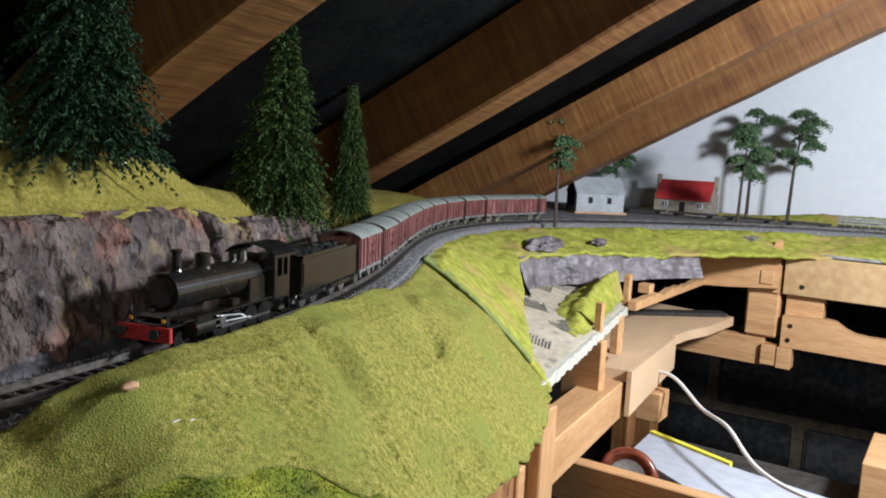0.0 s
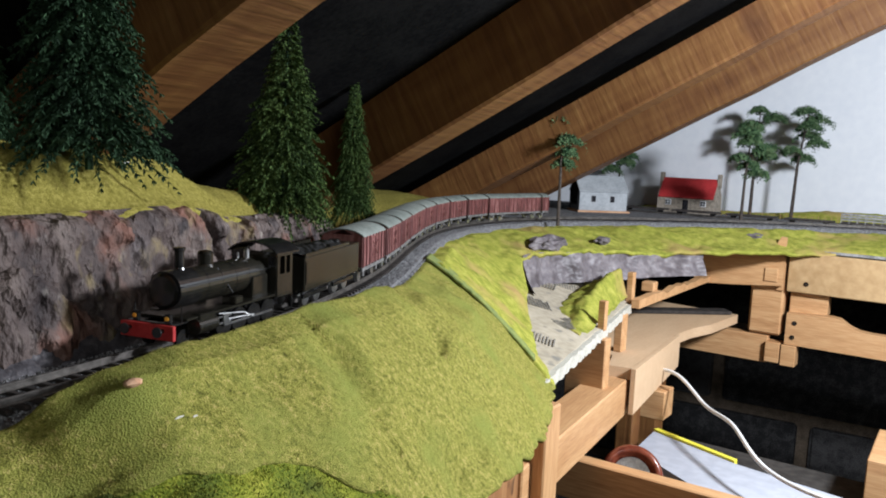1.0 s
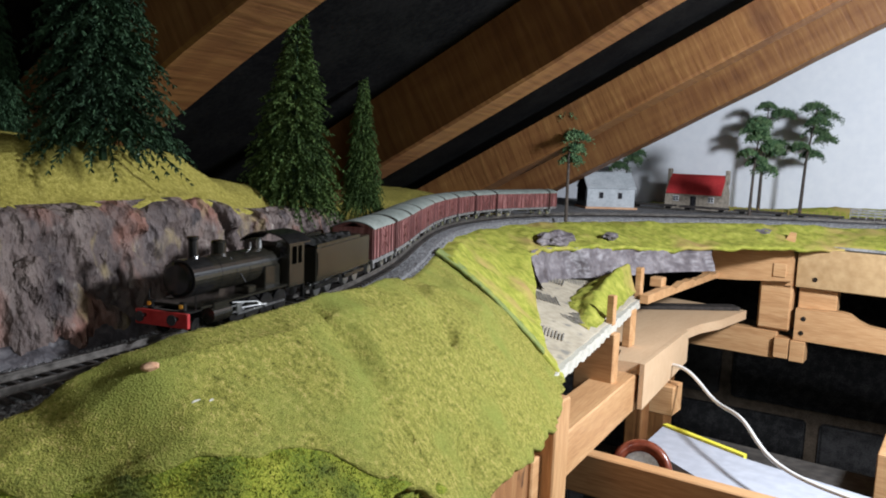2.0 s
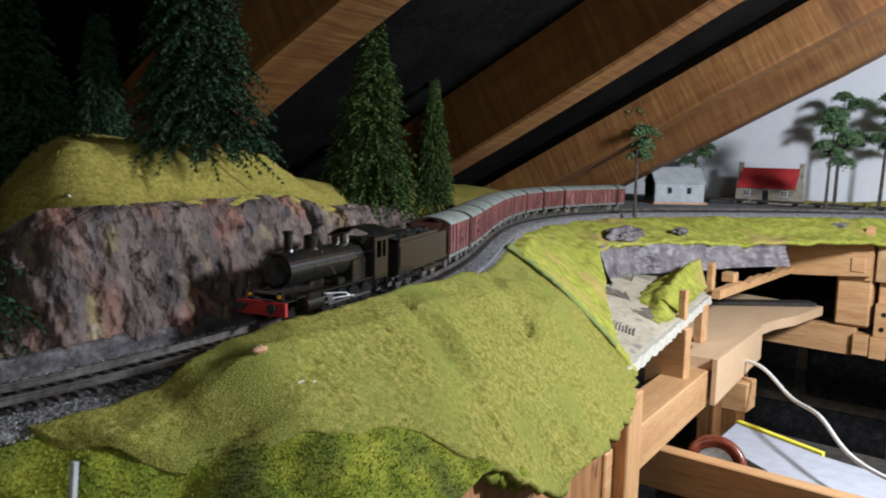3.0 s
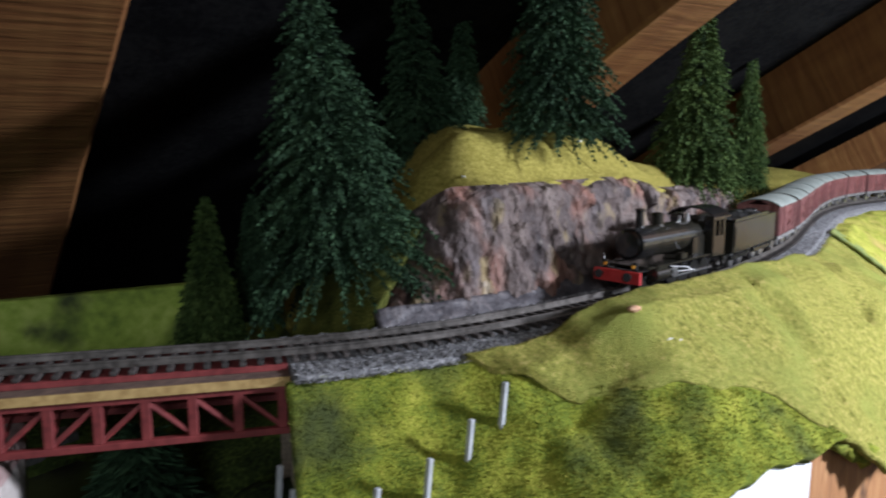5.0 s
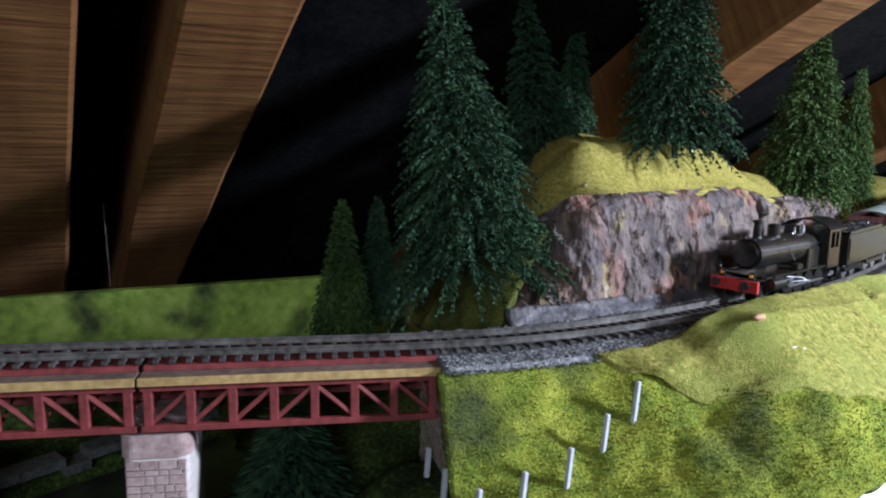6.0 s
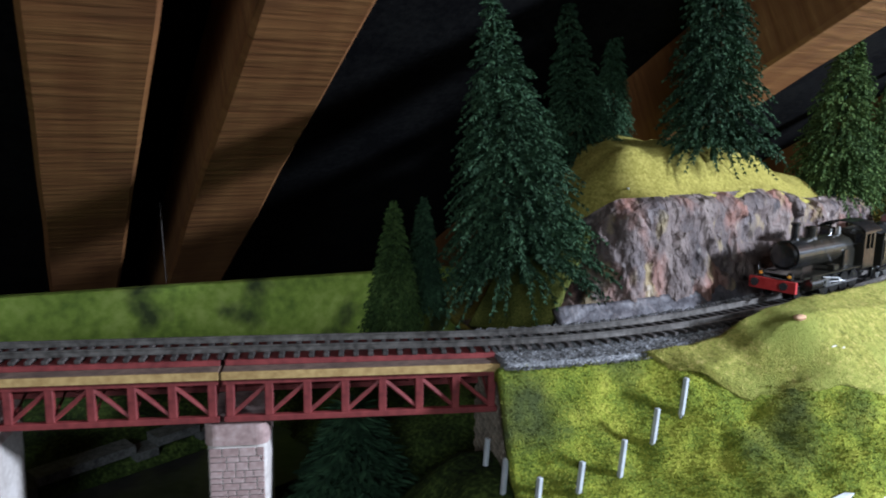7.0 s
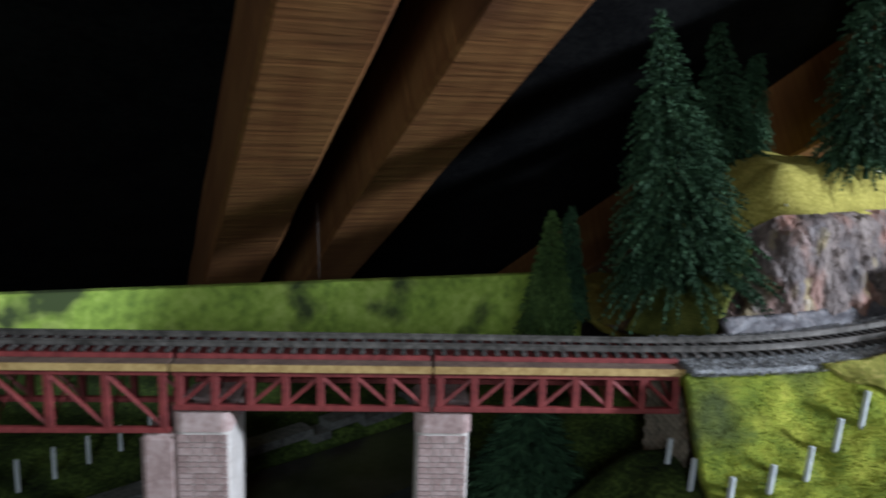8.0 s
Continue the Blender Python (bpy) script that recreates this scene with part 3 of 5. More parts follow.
sheet("rock_cutting", ROCK, rock_fn, 420, 64, 0.0, "painted purple-brown plaster rock cutting wall", "rock")
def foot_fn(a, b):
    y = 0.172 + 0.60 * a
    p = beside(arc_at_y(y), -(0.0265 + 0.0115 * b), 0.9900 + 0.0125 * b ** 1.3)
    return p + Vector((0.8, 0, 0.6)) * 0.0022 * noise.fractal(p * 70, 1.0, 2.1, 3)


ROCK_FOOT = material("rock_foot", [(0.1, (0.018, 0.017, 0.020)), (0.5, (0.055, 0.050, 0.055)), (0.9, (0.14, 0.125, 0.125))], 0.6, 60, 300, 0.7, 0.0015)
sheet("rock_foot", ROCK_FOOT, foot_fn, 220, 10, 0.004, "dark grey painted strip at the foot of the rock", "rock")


def shoulder_fn(a, b):
    """The green slope that wraps the near end of the rock."""
    low = Vector((-0.205, 0.166, 0.986)).lerp(Vector((-0.275, 0.150, 0.975)), a)
    high = Vector((-0.238, 0.226, 1.052)).lerp(Vector((-0.290, 0.190, 1.030)), a)
    p = low.lerp(high, b) + Vector((0.7, -0.6, 0.3)) * 0.010 * math.sin(math.pi * b) * math.sin(math.pi * min(1, a * 1.3))
    return rough(p, 0.003, 50, 8)


MOSS = material("moss_flock", [(0.1, (0.020, 0.026, 0.007)), (0.5, (0.070, 0.080, 0.016)), (0.9, (0.15, 0.15, 0.035))], 0.95, 70, 900, 0.8, 0.0014, spec=0.1, gain=2.4)
sheet("rock_shoulder", MOSS, shoulder_fn, 40, 40, 0.005, "olive green flock slope at the end of the rock", "slope")
sheet("hill_top", GRASS_HILL, top_fn, 150, 60, 0.006, "yellow flock grass on the hill top", "hill")


def fibres(name, mat, fn, count, height, seed, label, reach=1.0):
    """Standing flock fibres over a sheet: far too many to count."""
    rng = random.Random(seed)
    verts, faces = [], []
    for k in range(count):
        p = fn(rng.random(), rng.uniform(0.03, reach))
        up = Vector((rng.gauss(0, 0.55), rng.gauss(0, 0.55), 1)).normalized() * height * rng.uniform(0.5, 1.3)
        w = Vector((rng.uniform(-1, 1), rng.uniform(-1, 1), 0)) * height * 0.22
        i = len(verts)
        q = p - Vector((0, 0, 0.0004))
        verts.extend((q - w, q + w, q + up))
        faces.append((i, i + 1, i + 2))
    me = bpy.data.meshes.new(name)
    me.from_pydata(verts, [], faces)
    me.materials.append(mat)
    tagged(new(name, me), label, "grass", kind="stuff")


GRASS_FIBRE = material("flock_fibre", [(0.08, (0.10, 0.060, 0.018)), (0.30, (0.16, 0.170, 0.035)), (0.62, (0.29, 0.285, 0.065)), (0.93, (0.55, 0.46, 0.18))], 0.95, 500, 1200, 0.0, spec=0.1, island=0.8)
MEADOW_FIBRE = material("meadow_fibre", [(0.1, (0.035, 0.050, 0.010)), (0.42, (0.135, 0.170, 0.020)), (0.62, (0.240, 0.255, 0.030)), (0.9, (0.42, 0.38, 0.07))], 0.95, 45, 900, 0.0, spec=0.1, island=0.5, blot=((0.055, 0.065, 0.022), 19, 0.52, 0.68))
HILL_FIBRE = material("hill_fibre", [(0.1, (0.09, 0.08, 0.014)), (0.5, (0.24, 0.21, 0.045)), (0.9, (0.42, 0.35, 0.11))], 0.95, 500, 1200, 0.0, spec=0.1, island=0.5)
fibres("mound_flock", GRASS_FIBRE, mound_fn, 120000, 0.0009, 1, "short olive flock fibres on the mound")
fibres("meadow_flock", MEADOW_FIBRE, meadow_fn, 46000, 0.0018, 2, "longer mixed green flock fibres on the meadow")
fibres("hill_flock", HILL_FIBRE, top_fn, 22000, 0.0012, 3, "short yellow flock fibres on the hill top", 0.5)


def ballast_fn(a, b):
    s = 0.02 + arc_at_y(0.116) + (ARC[-1] - arc_at_y(0.116) - 0.03) * a - 0.02
    v = -0.034 + 0.068 * b
    z = soft(b, [(0, 0.984), (0.12, 0.9938), (0.92, 0.9938), (1, 0.984)])
    p = beside(s, v, z)
    return p + Vector((0, 0, 0.0014 * noise.noise(p * 420)))


def stones():
    rng = random.Random(8)
    verts, faces = [], []
    s0 = arc_at_y(0.116)
    for k in range(17000):
        s = s0 + (0.75 if k % 3 else 2.0) * rng.random() ** 1.2
        if s > ARC[-1] - 0.04:
            continue
        v = rng.uniform(-0.031, 0.034)
        p = beside(s, v, 0.9938 if v < 0.029 else 0.9915)
        r = rng.uniform(0.0005, 0.0010)
        i = len(verts)
        for c in ((1, 0, 0), (-0.5, 0.87, 0), (-0.5, -0.87, 0), (0.1, 0.1, 1.1)):
            verts.append(p + Vector((c[0] + rng.uniform(-0.3, 0.3), c[1] + rng.uniform(-0.3, 0.3), c[2])) * r)
        faces.extend(((i, i + 1, i + 3), (i + 1, i + 2, i + 3), (i + 2, i, i + 3)))
    me = bpy.data.meshes.new("ballast_stones")
    me.from_pydata(verts, [], faces)
    me.materials.append(STONES)
    tagged(new("ballast_stones", me), "loose grey ballast stones between the sleepers", "ballast", kind="stuff")


STONES = material("ballast_chips", [(0.1, (0.05, 0.05, 0.053)), (0.5, (0.17, 0.17, 0.175)), (0.9, (0.40, 0.40, 0.405))], 0.9, 200, 600, 0.0, island=0.6)
stones()
sheet("ballast_bed", BALLAST, ballast_fn, 700, 30, 0.006, "grey granite ballast bed under the track", "ballast")

bm = bmesh.new()
slab(bm, [(-1.0, 1.15), (-0.55, 1.1), (-0.49, 1.29), (-0.42, 1.41), (-0.32, 1.53), (-0.19, 1.65), (0.0, 1.735), (1.4, 1.72), (1.4, 2.05), (-1.0, 2.05)], 0.96, 0.9905)
tagged(part("yard", bm, BALLAST), "grey ash-covered station yard", "yard", kind="structure")


def knoll_fn(a, b):
    x, y = -1.0 + 0.465 * a, 0.82 + 0.55 * b
    k = max(0, 1 - ((x + 0.74) / 0.2) ** 2) * max(0, 1 - ((y - 1.05) / 0.26) ** 2)
    return rough(Vector((x, y, 0.985 + 0.052 * k ** 0.6)), 0.003, 45, 3)


sheet("knoll", GRASS_HILL, knoll_fn, 60, 60, 0.005, "low yellow grass knoll behind the track", "hill")


# ---- track ----
def track():
    t = empty("track", Matrix(), "model railway track with dark sleepers and steel rails", "track", kind="structure")
    for off in (-0.00825, 0.00825):
        bm = bmesh.new()
        rings = []
        for k in range(521):
            s = 0.002 + (ARC[-1] - 0.006) * k / 520
            rings.append([bm.verts.new(beside(s, off + q, z)) for q, z in ((-0.0006, 1.0), (0.0006, 1.0), (0.0006, 0.9993), (0.0003, 0.9988), (0.0003, 0.9974), (0.0011, 0.9968), (-0.0011, 0.9968), (-0.0003, 0.9974), (-0.0003, 0.9988), (-0.0006, 0.9993))])
        for a, b in zip(rings, rings[1:]):
            for k in range(10):
                bm.faces.new((a[k], a[(k + 1) % 10], b[(k + 1) % 10], b[k]))
        part("rail", bm, RAIL, t)
    bm = bmesh.new()
    cbox(bm, -0.0013, 0.0013, -0.0148, 0.0148, -0.002, 0.0, 0.0003)
    first = part("sleeper", bm, SLEEPER, t)
    n, s = 0, 0.03
    while s < ARC[-1] - 0.02 and n < 300:
        q = first if n == 0 else new("sleeper", first.data)
        q.parent = t
        p, d = on_line(s)
        q.matrix_basis = pose(p.x, p.y, 0.9969, 0, 0, math.degrees(math.atan2(d.y, d.x)))
        n += 1
        s += 0.0072


track()


# ---- conifers ----
def conifer_mesh(height, radius, seed, mat_needles):
    """Trunk and crown meshes of one bottle-brush fir."""
    rng = random.Random(seed)
    tb = bmesh.new()
    rod(tb, (0, 0, -0.004), (0, 0, height * 0.96), height * 0.012, height * 0.002, 7)
    verts, faces = [], []

    def blade(base, way, up, length, width):
        side = way.cross(up)
        if side.length < 1e-5:
            return
        side = side.normalized() * width
        i = len(verts)
        verts.extend((base - side, base + side, base + way * length * 0.6 + side * 0.8, base + way * length, base + way * length * 0.6 - side * 0.8))
        faces.append((i, i + 1, i + 2, i + 3, i + 4))

    levels = 40
    for k in range(levels):
        f = k / (levels - 1)
        z = height * (0.075 + 0.915 * f)
        r = radius * (1 - f) ** 0.95 + 0.003
        count = max(8, int(23 * (1 - f) + 8))
        for j in range(count):
            a = 2 * math.pi * (j + rng.random()) / count
            length = r * rng.uniform(0.72, 1.10)
            out = Vector((math.cos(a), math.sin(a), 0))
            lift = rng.uniform(-0.05, 0.22) + 0.45 * f
            base = Vector((0, 0, z + rng.uniform(-1, 1) * height * 0.014))
            steps = max(3, int(length / 0.0026))
            for q in range(steps):
                t = (q + 0.6) / steps
                if t < 0.25:
                    continue
                c = base + out * length * t + Vector((0, 0, length * (lift * t - 0.62 * t * t)))
                way = (out + Vector((0, 0, lift - 1.24 * t))).normalized()
                thick = 0.0042 * (0.55 + 0.75 * math.sin(math.pi * (0.25 + 0.7 * t)))
                for _ in range(5):
                    w = (way * rng.uniform(0.5, 1.1) + Vector((rng.gauss(0, 0.5), rng.gauss(0, 0.5), rng.uniform(-0.85, 0.2)))).normalized()
                    blade(c, w, Vector((rng.uniform(-1, 1), rng.uniform(-1, 1), rng.uniform(-1, 1))), thick * rng.uniform(0.7, 1.25), rng.uniform(0.00038, 0.00062))
    for _ in range(40):
        z = height * rng.uniform(0.94, 1.0)
        blade(Vector((0, 0, z)), Vector((rng.uniform(-1, 1), rng.uniform(-1, 1), 1.6)).normalized(), Vector((rng.uniform(-1, 1), 1, 0)), 0.007, 0.0006)
    tm = bpy.data.meshes.new("trunk")
    tb.to_mesh(tm)
    tb.free()
    tm.materials.append(NEEDLES)
    cm = bpy.data.meshes.new("crown")
    cm.from_pydata(verts, [], faces)
    cm.materials.append(mat_needles)
    return tm, cm


FIRS = {}


def conifer(place, height, radius, seed, mat, label, lean=(0, 0)):
    if seed not in FIRS:
        FIRS[seed] = (conifer_mesh(height, radius, seed, mat), height, radius)
    (tm, cm), h0, r0 = FIRS[seed]
    m = Matrix.Translation(place) @ Vector((*lean, 1)).to_track_quat("Z", "Y").to_matrix().to_4x4() @ pose(0, 0, 0, 0, 0, 70 * len(scene.objects)) @ Matrix.Diagonal((radius / r0, radius / r0, height / h0, 1))
    t = empty("conifer_tree", m, label, "tree", "conifers on the layout")
    for nm, me in (("trunk", tm), ("crown", cm)):
        o = new(nm, me)
        o.parent = t


DARK_FIR = "dark green bottle-brush model fir tree on the slope"
conifer((-0.266, 0.338, 1.087), 0.190, 0.043, 1, NEEDLES, "tall dark green model fir on the grassy hill top", (-0.06, 0.0))
conifer((-0.328, 0.536, 1.046), 0.165, 0.046, 2, NEEDLES_LIGHT, "mid-green model fir standing above the cutting", (-0.03, 0.06))
conifer((-0.450, 0.757, 1.026), 0.167, 0.028, 2, NEEDLES_LIGHT, "slim green model fir at the end of the cutting")
conifer((-0.246, 0.174, 1.012), 0.182, 0.057, 11, NEEDLES, "tall wide dark green model fir beside the rock face", (-0.22, -0.05))
conifer((-0.337, 0.279, 1.025), 0.180, 0.050, 5, NEEDLES, DARK_FIR, (-0.15, -0.05))
conifer((-0.405, 0.345, 1.04), 0.165, 0.032, 5, NEEDLES, DARK_FIR)
conifer((-0.332, 0.117, 0.962), 0.086, 0.021, 7, NEEDLES_LIGHT, "small green model fir in the valley")
conifer((-0.385, 0.160, 0.960), 0.084, 0.018, 9, NEEDLES, "small dark model fir in the valley")
conifer((-0.228, 0.058, 0.868), 0.082, 0.046, 9, NEEDLES, "bushy dark fir standing under the bridge")


# ---- rolling stock ----
def at_track(s, z=1.0):
    """Pose at arc length s, facing the bridge (x forward)."""
    p, d = on_line(s)
    return pose(p.x, p.y, z, 0, 0, math.degrees(math.atan2(-d.y, -d.x)))


def chord(s0, s1, z=1.0):
    """Pose of a vehicle whose front is at s0 and rear at s1."""
    a, b = on_line(s0)[0], on_line(s1)[0]
    m, d = (a + b) / 2, a - b
    return pose(m.x, m.y, z, 0, 0, math.degrees(math.atan2(d.y, d.x)))


def wheelset(parent, x, r=0.0055, name="wheelset", mat=None):
    bm = bmesh.new()
    rod(bm, (x, -0.0078, r), (x, 0.0078, r), 0.001, seg=8)
    for s in (-1, 1):
        rod(bm, (x, s * 0.0074, r), (x, s * 0.0095, r), r, seg=20)
        rod(bm, (x, s * 0.0070, r), (x, s * 0.0076, r), r + 0.0007, seg=20)
    part(name, bm, mat or STEEL, parent)


def van_parts(v, length, wide=0.0315, floor=0.0125, eave=0.037, bogies=False):
    h, w = length / 2, wide / 2
    bm = bmesh.new()
    cbox(bm, -h, h, -w, w, floor, eave, 0.0004)
    part("body", bm, VAN_RED, v)
    arc = [(w * 1.05 * math.sin(a), eave - 0.0008 + 0.0052 * (math.cos(a * 1.25) - math.cos(1.25 * 1.2)) / (1 - math.cos(1.5))) for a in (1.2 * k / 6 for k in range(-6, 7))]
    k = 1.0 / math.sin(1.2)
    arc = [(y * k, z) for y, z in arc]
    bm = bmesh.new()
    prism(bm, arc + [(y, z - 0.0008) for y, z in arc[::-1]], -h - 0.001, h + 0.001)
    part("roof", bm, VAN_ROOF, v, "grey-green curved roof")
    bm = bmesh.new()
    prism(bm, [(y * 0.94, z - 0.0009) for y, z in arc] + [(-w * 0.98, eave - 0.003), (w * 0.98, eave - 0.003)][::1], -h + 0.0003, h - 0.0003)
    part("roof_end", bm, VAN_RED, v)
    ribs = 7 if length < 0.1 else int(length / 0.0115)
    bm = bmesh.new()
    cbox(bm, -0.0006, 0.0006, -0.0006, 0.0006, floor, eave - 0.0008, 0.0002)
    rib = None
    for s in (-1, 1):
        for i in range(ribs + 1):
            x = -h + 0.001 + (length - 0.002) * i / ribs
            if rib is None:
                rib = q = part("rib", bm, VAN_RED, v)
            else:
                q = new("rib", rib.data)
                q.parent = v
            q.location = (x, s * (w + 0.0004), 0)
    for s in (-1, 1):
        bm = bmesh.new()
        cbox(bm, -0.0105, 0.0105, -0.0007, 0.0007, floor + 0.001, eave - 0.003, 0.0002)
        d = part("door", bm, VAN_RED, v)
        d.location = (0, s * (w + 0.0002), 0)
        bm = bmesh.new()
        cbox(bm, -0.009, 0.009, -0.0004, 0.0004, -0.0004, 0.0004, 0, pose(0, s * 0.0009, (floor + eave) / 2, 0, 38, 0))
        cbox(bm, -0.009, 0.009, -0.0004, 0.0004, -0.0004, 0.0004, 0, pose(0, s * 0.0009, (floor + eave) / 2, 0, -38, 0))
        cbox(bm, -0.0003, 0.0003, -0.0005, 0.0005, floor + 0.0015, eave - 0.0035, 0, pose(0, s * 0.0008, 0))
        part("door_brace", bm, VAN_RED, d)
        bm = bmesh.new()
        cbox(bm, -h, h, -0.0012, 0.0012, floor - 0.0032, floor - 0.0002, 0.0003)
        q = part("sole_bar", bm, SOLE_GREY, v, "weathered grey sole bar")
        q.location = (0, s * (w - 0.001), 0)
    for x in ([-h + 0.013, h - 0.013] if not bogies else [-h + 0.014, -h + 0.036, h - 0.036, h - 0.014]):
        wheelset(v, x)
        for s in (-1, 1):
            bm = bmesh.new()
            cbox(bm, x - 0.006, x + 0.006, s * 0.0115 - 0.0008, s * 0.0115 + 0.0008, 0.0075, 0.0095, 0.0003)
            cbox(bm, x - 0.0018, x + 0.0018, s * 0.012 - 0.0012, s * 0.012 + 0.0012, 0.004, 0.0085, 0.0003)
            part("axle_box", bm, SOLE_GREY, v)
    for s in (-1, 1):
        for y in (-0.0095, 0.0095):
            bm = bmesh.new()
            rod(bm, (s * h, y, 0.0115), (s * (h + 0.003), y, 0.0115), 0.0008, seg=8)
            rod(bm, (s * (h + 0.003), y, 0.0115), (s * (h + 0.0036), y, 0.0115), 0.0022, seg=12)
            part("buffer", bm, BLACK, v)
    bm = bmesh.new()
    cbox(bm, -0.012, 0.012, -0.006, 0.006, 0.006, 0.0105, 0.001)
    part("brake_gear", bm, BLACK, v)


def goods_train(front):
    s = front + 0.222
    short = None
    for k, length in enumerate((0.064, 0.064, 0.064, 0.102, 0.064, 0.064, 0.064, 0.064, 0.158)):
        m = chord(s, s + length)
        label = "weathered red-brown goods van with a grey roof on the track"
        if length < 0.1 and short:
            copy_thing(short, m)
        else:
            v = empty("goods_van", m, label if length < 0.1 else ("long weathered red-brown goods van with a grey roof" if length < 0.12 else "long bogie goods van in faded red-brown"), "railway wagon", "goods vans in the train")
            van_parts(v, length, bogies=length > 0.12)
            if length < 0.1:
                short = v
        s += length + 0.0115


def wheel(parent, x, y, r, name="driving_wheel"):
    bm = bmesh.new()
    lathe(bm, [(r - 0.0009, -0.0009), (r, -0.0009), (r, 0.0009), (r - 0.0009, 0.0009), (r - 0.0009, -0.0009)][:4], 24, pose(x, y, r, 90))
    w = part(name, bm, BLACK, parent)
    bm = bmesh.new()
    for k in range(6):
        a = math.pi * k / 6
        c = Vector((math.cos(a), 0, math.sin(a))) * (r - 0.0008)
        rod(bm, Vector((x, y, r)) - c, Vector((x, y, r)) + c, 0.0004, seg=5)
    rod(bm, (x, y - 0.0011, r), (x, y + 0.0011, r), 0.0013, seg=10)
    part("spokes", bm, BLACK, w)


def locomotive(front):
    """A 2-8-0 with its tender; x forward, rail top at 0."""
    L = 0.122
    e = empty("steam_locomotive", chord(front, front + L), "dark olive and black model steam locomotive with red buffer beam", "locomotive")
    X = lambda d: L / 2 - d  # d: distance behind the buffer beam
    zc, r = 0.0275, 0.0098
    bm = bmesh.new()
    lathe(bm, [(r * 0.2, 0), (r, 0.0003), (r, 0.0165), (r * 0.2, 0.0168)], 32, pose(X(0.0295), 0, zc, 0, 90, 0))
    lathe(bm, [(r * 0.2, 0), (r * 0.86, 0.0004), (r * 0.9, 0.0012), (r * 0.75, 0.002), (r * 0.2, 0.0026)], 32, pose(X(0.0131), 0, zc, 0, 90, 0))
    part("smokebox", bm, BLACK, e, smooth=False)
    bm = bmesh.new()
    lathe(bm, [(r * 0.2, 0), (r * 0.97, 0.0002), (r * 0.97, 0.058), (r * 0.2, 0.0582)], 32, pose(X(0.0875), 0, zc, 0, 90, 0))
    boiler = part("boiler", bm, OLIVE, e, "glossy olive boiler")
    for d in (0.036, 0.048, 0.060, 0.072):
        bm = bmesh.new()
        lathe(bm, [(r * 0.95, 0), (r * 0.985, 0.0002), (r * 0.985, 0.001), (r * 0.95, 0.0012)], 32, pose(X(d), 0, zc, 0, 90, 0))
        part("boiler_band", bm, BLACK, boiler)
    bm = bmesh.new()
    cbox(bm, X(0.090), X(0.072), -0.0105, 0.0105, 0.0135, zc, 0.0006)
    part("firebox", bm, OLIVE, e)
    bm = bmesh.new()
    lathe(bm, [(0.0032, zc + 0.0085), (0.0026, zc + 0.0105), (0.0024, zc + 0.0185), (0.0031, zc + 0.0190), (0.0031, zc + 0.0204), (0.0022, zc + 0.0206)], 20, pose(X(0.0235), 0, 0))
    part("chimney", bm, BLACK, e)
    bm = bmesh.new()
    lathe(bm, [(0.0047, zc + 0.0082), (0.0040, zc + 0.0098), (0.0040, zc + 0.0152), (0.0042, zc + 0.0154), (0.0034, zc + 0.0165), (0.001, zc + 0.0170)], 20, pose(X(0.044), 0, 0))
    part("dome", bm, OLIVE, e)
    bm = bmesh.new()
    lathe(bm, [(0.0016, zc + 0.009), (0.0015, zc + 0.0135), (0.0008, zc + 0.0145)], 12, pose(X(0.078), 0.002, 0))
    part("safety_valve", bm, STEEL, e)
    bm = bmesh.new()
    rod(bm, (X(0.074), -0.001, zc + 0.009), (X(0.074), -0.001, zc + 0.0125), 0.0006, seg=8)
    part("whistle", bm, STEEL, e)
    bm = bmesh.new()
    cbox(bm, X(0.089), X(0.011), -0.0148, 0.0148, 0.0142, 0.0154, 0.0002)
    part("running_board", bm, OLIVE, e)
    bm = bmesh.new()
    cbox(bm, X(0.100), X(0.004), -0.006, 0.006, 0.0075, 0.0142, 0.0003)
    part("main_frame", bm, BLACK, e)
    bm = bmesh.new()
    cbox(bm, X(0.0022), X(0), -0.0155, 0.0155, 0.0065, 0.0138, 0.0003)
    part("buffer_beam", bm, RED, e, "red buffer beam")
    for y in (-0.0095, 0.0095):
        bm = bmesh.new()
        rod(bm, (X(0), y, 0.0112), (X(-0.0035), y, 0.0112), 0.0011, seg=10)
        rod(bm, (X(-0.0035), y, 0.0112), (X(-0.0042), y, 0.0112), 0.0026, seg=16)
        part("buffer", bm, BLACK, e)
        bm = bmesh.new()
        cbox(bm, X(0.0055), X(0.003), y - 0.0016, y + 0.0016, 0.0142, 0.0184, 0.0004)
        lp = part("headlamp", bm, BLACK, e)
        bm = bmesh.new()
        rod(bm, (X(0.003), y, 0.0164), (X(0.0026), y, 0.0164), 0.0011, seg=12)
        part("lens", bm, ORANGE, lp, "amber lamp lens")
    bm = bmesh.new()
    cbox(bm, X(0.0135), X(0.002), -0.0135, 0.0135, 0.0130, 0.0142, 0.0002)
    part("front_deck", bm, BLACK, e)
    bm = bmesh.new()
    for y in (-0.0155, 0.0155):
        rod(bm, (X(0.008), y * 0.9, 0.014), (X(0.008), y * 0.9, 0.022), 0.0003, seg=6)
        part("handrail_post", bm, BLACK, e)
        bm = bmesh.new()
    bm.free()
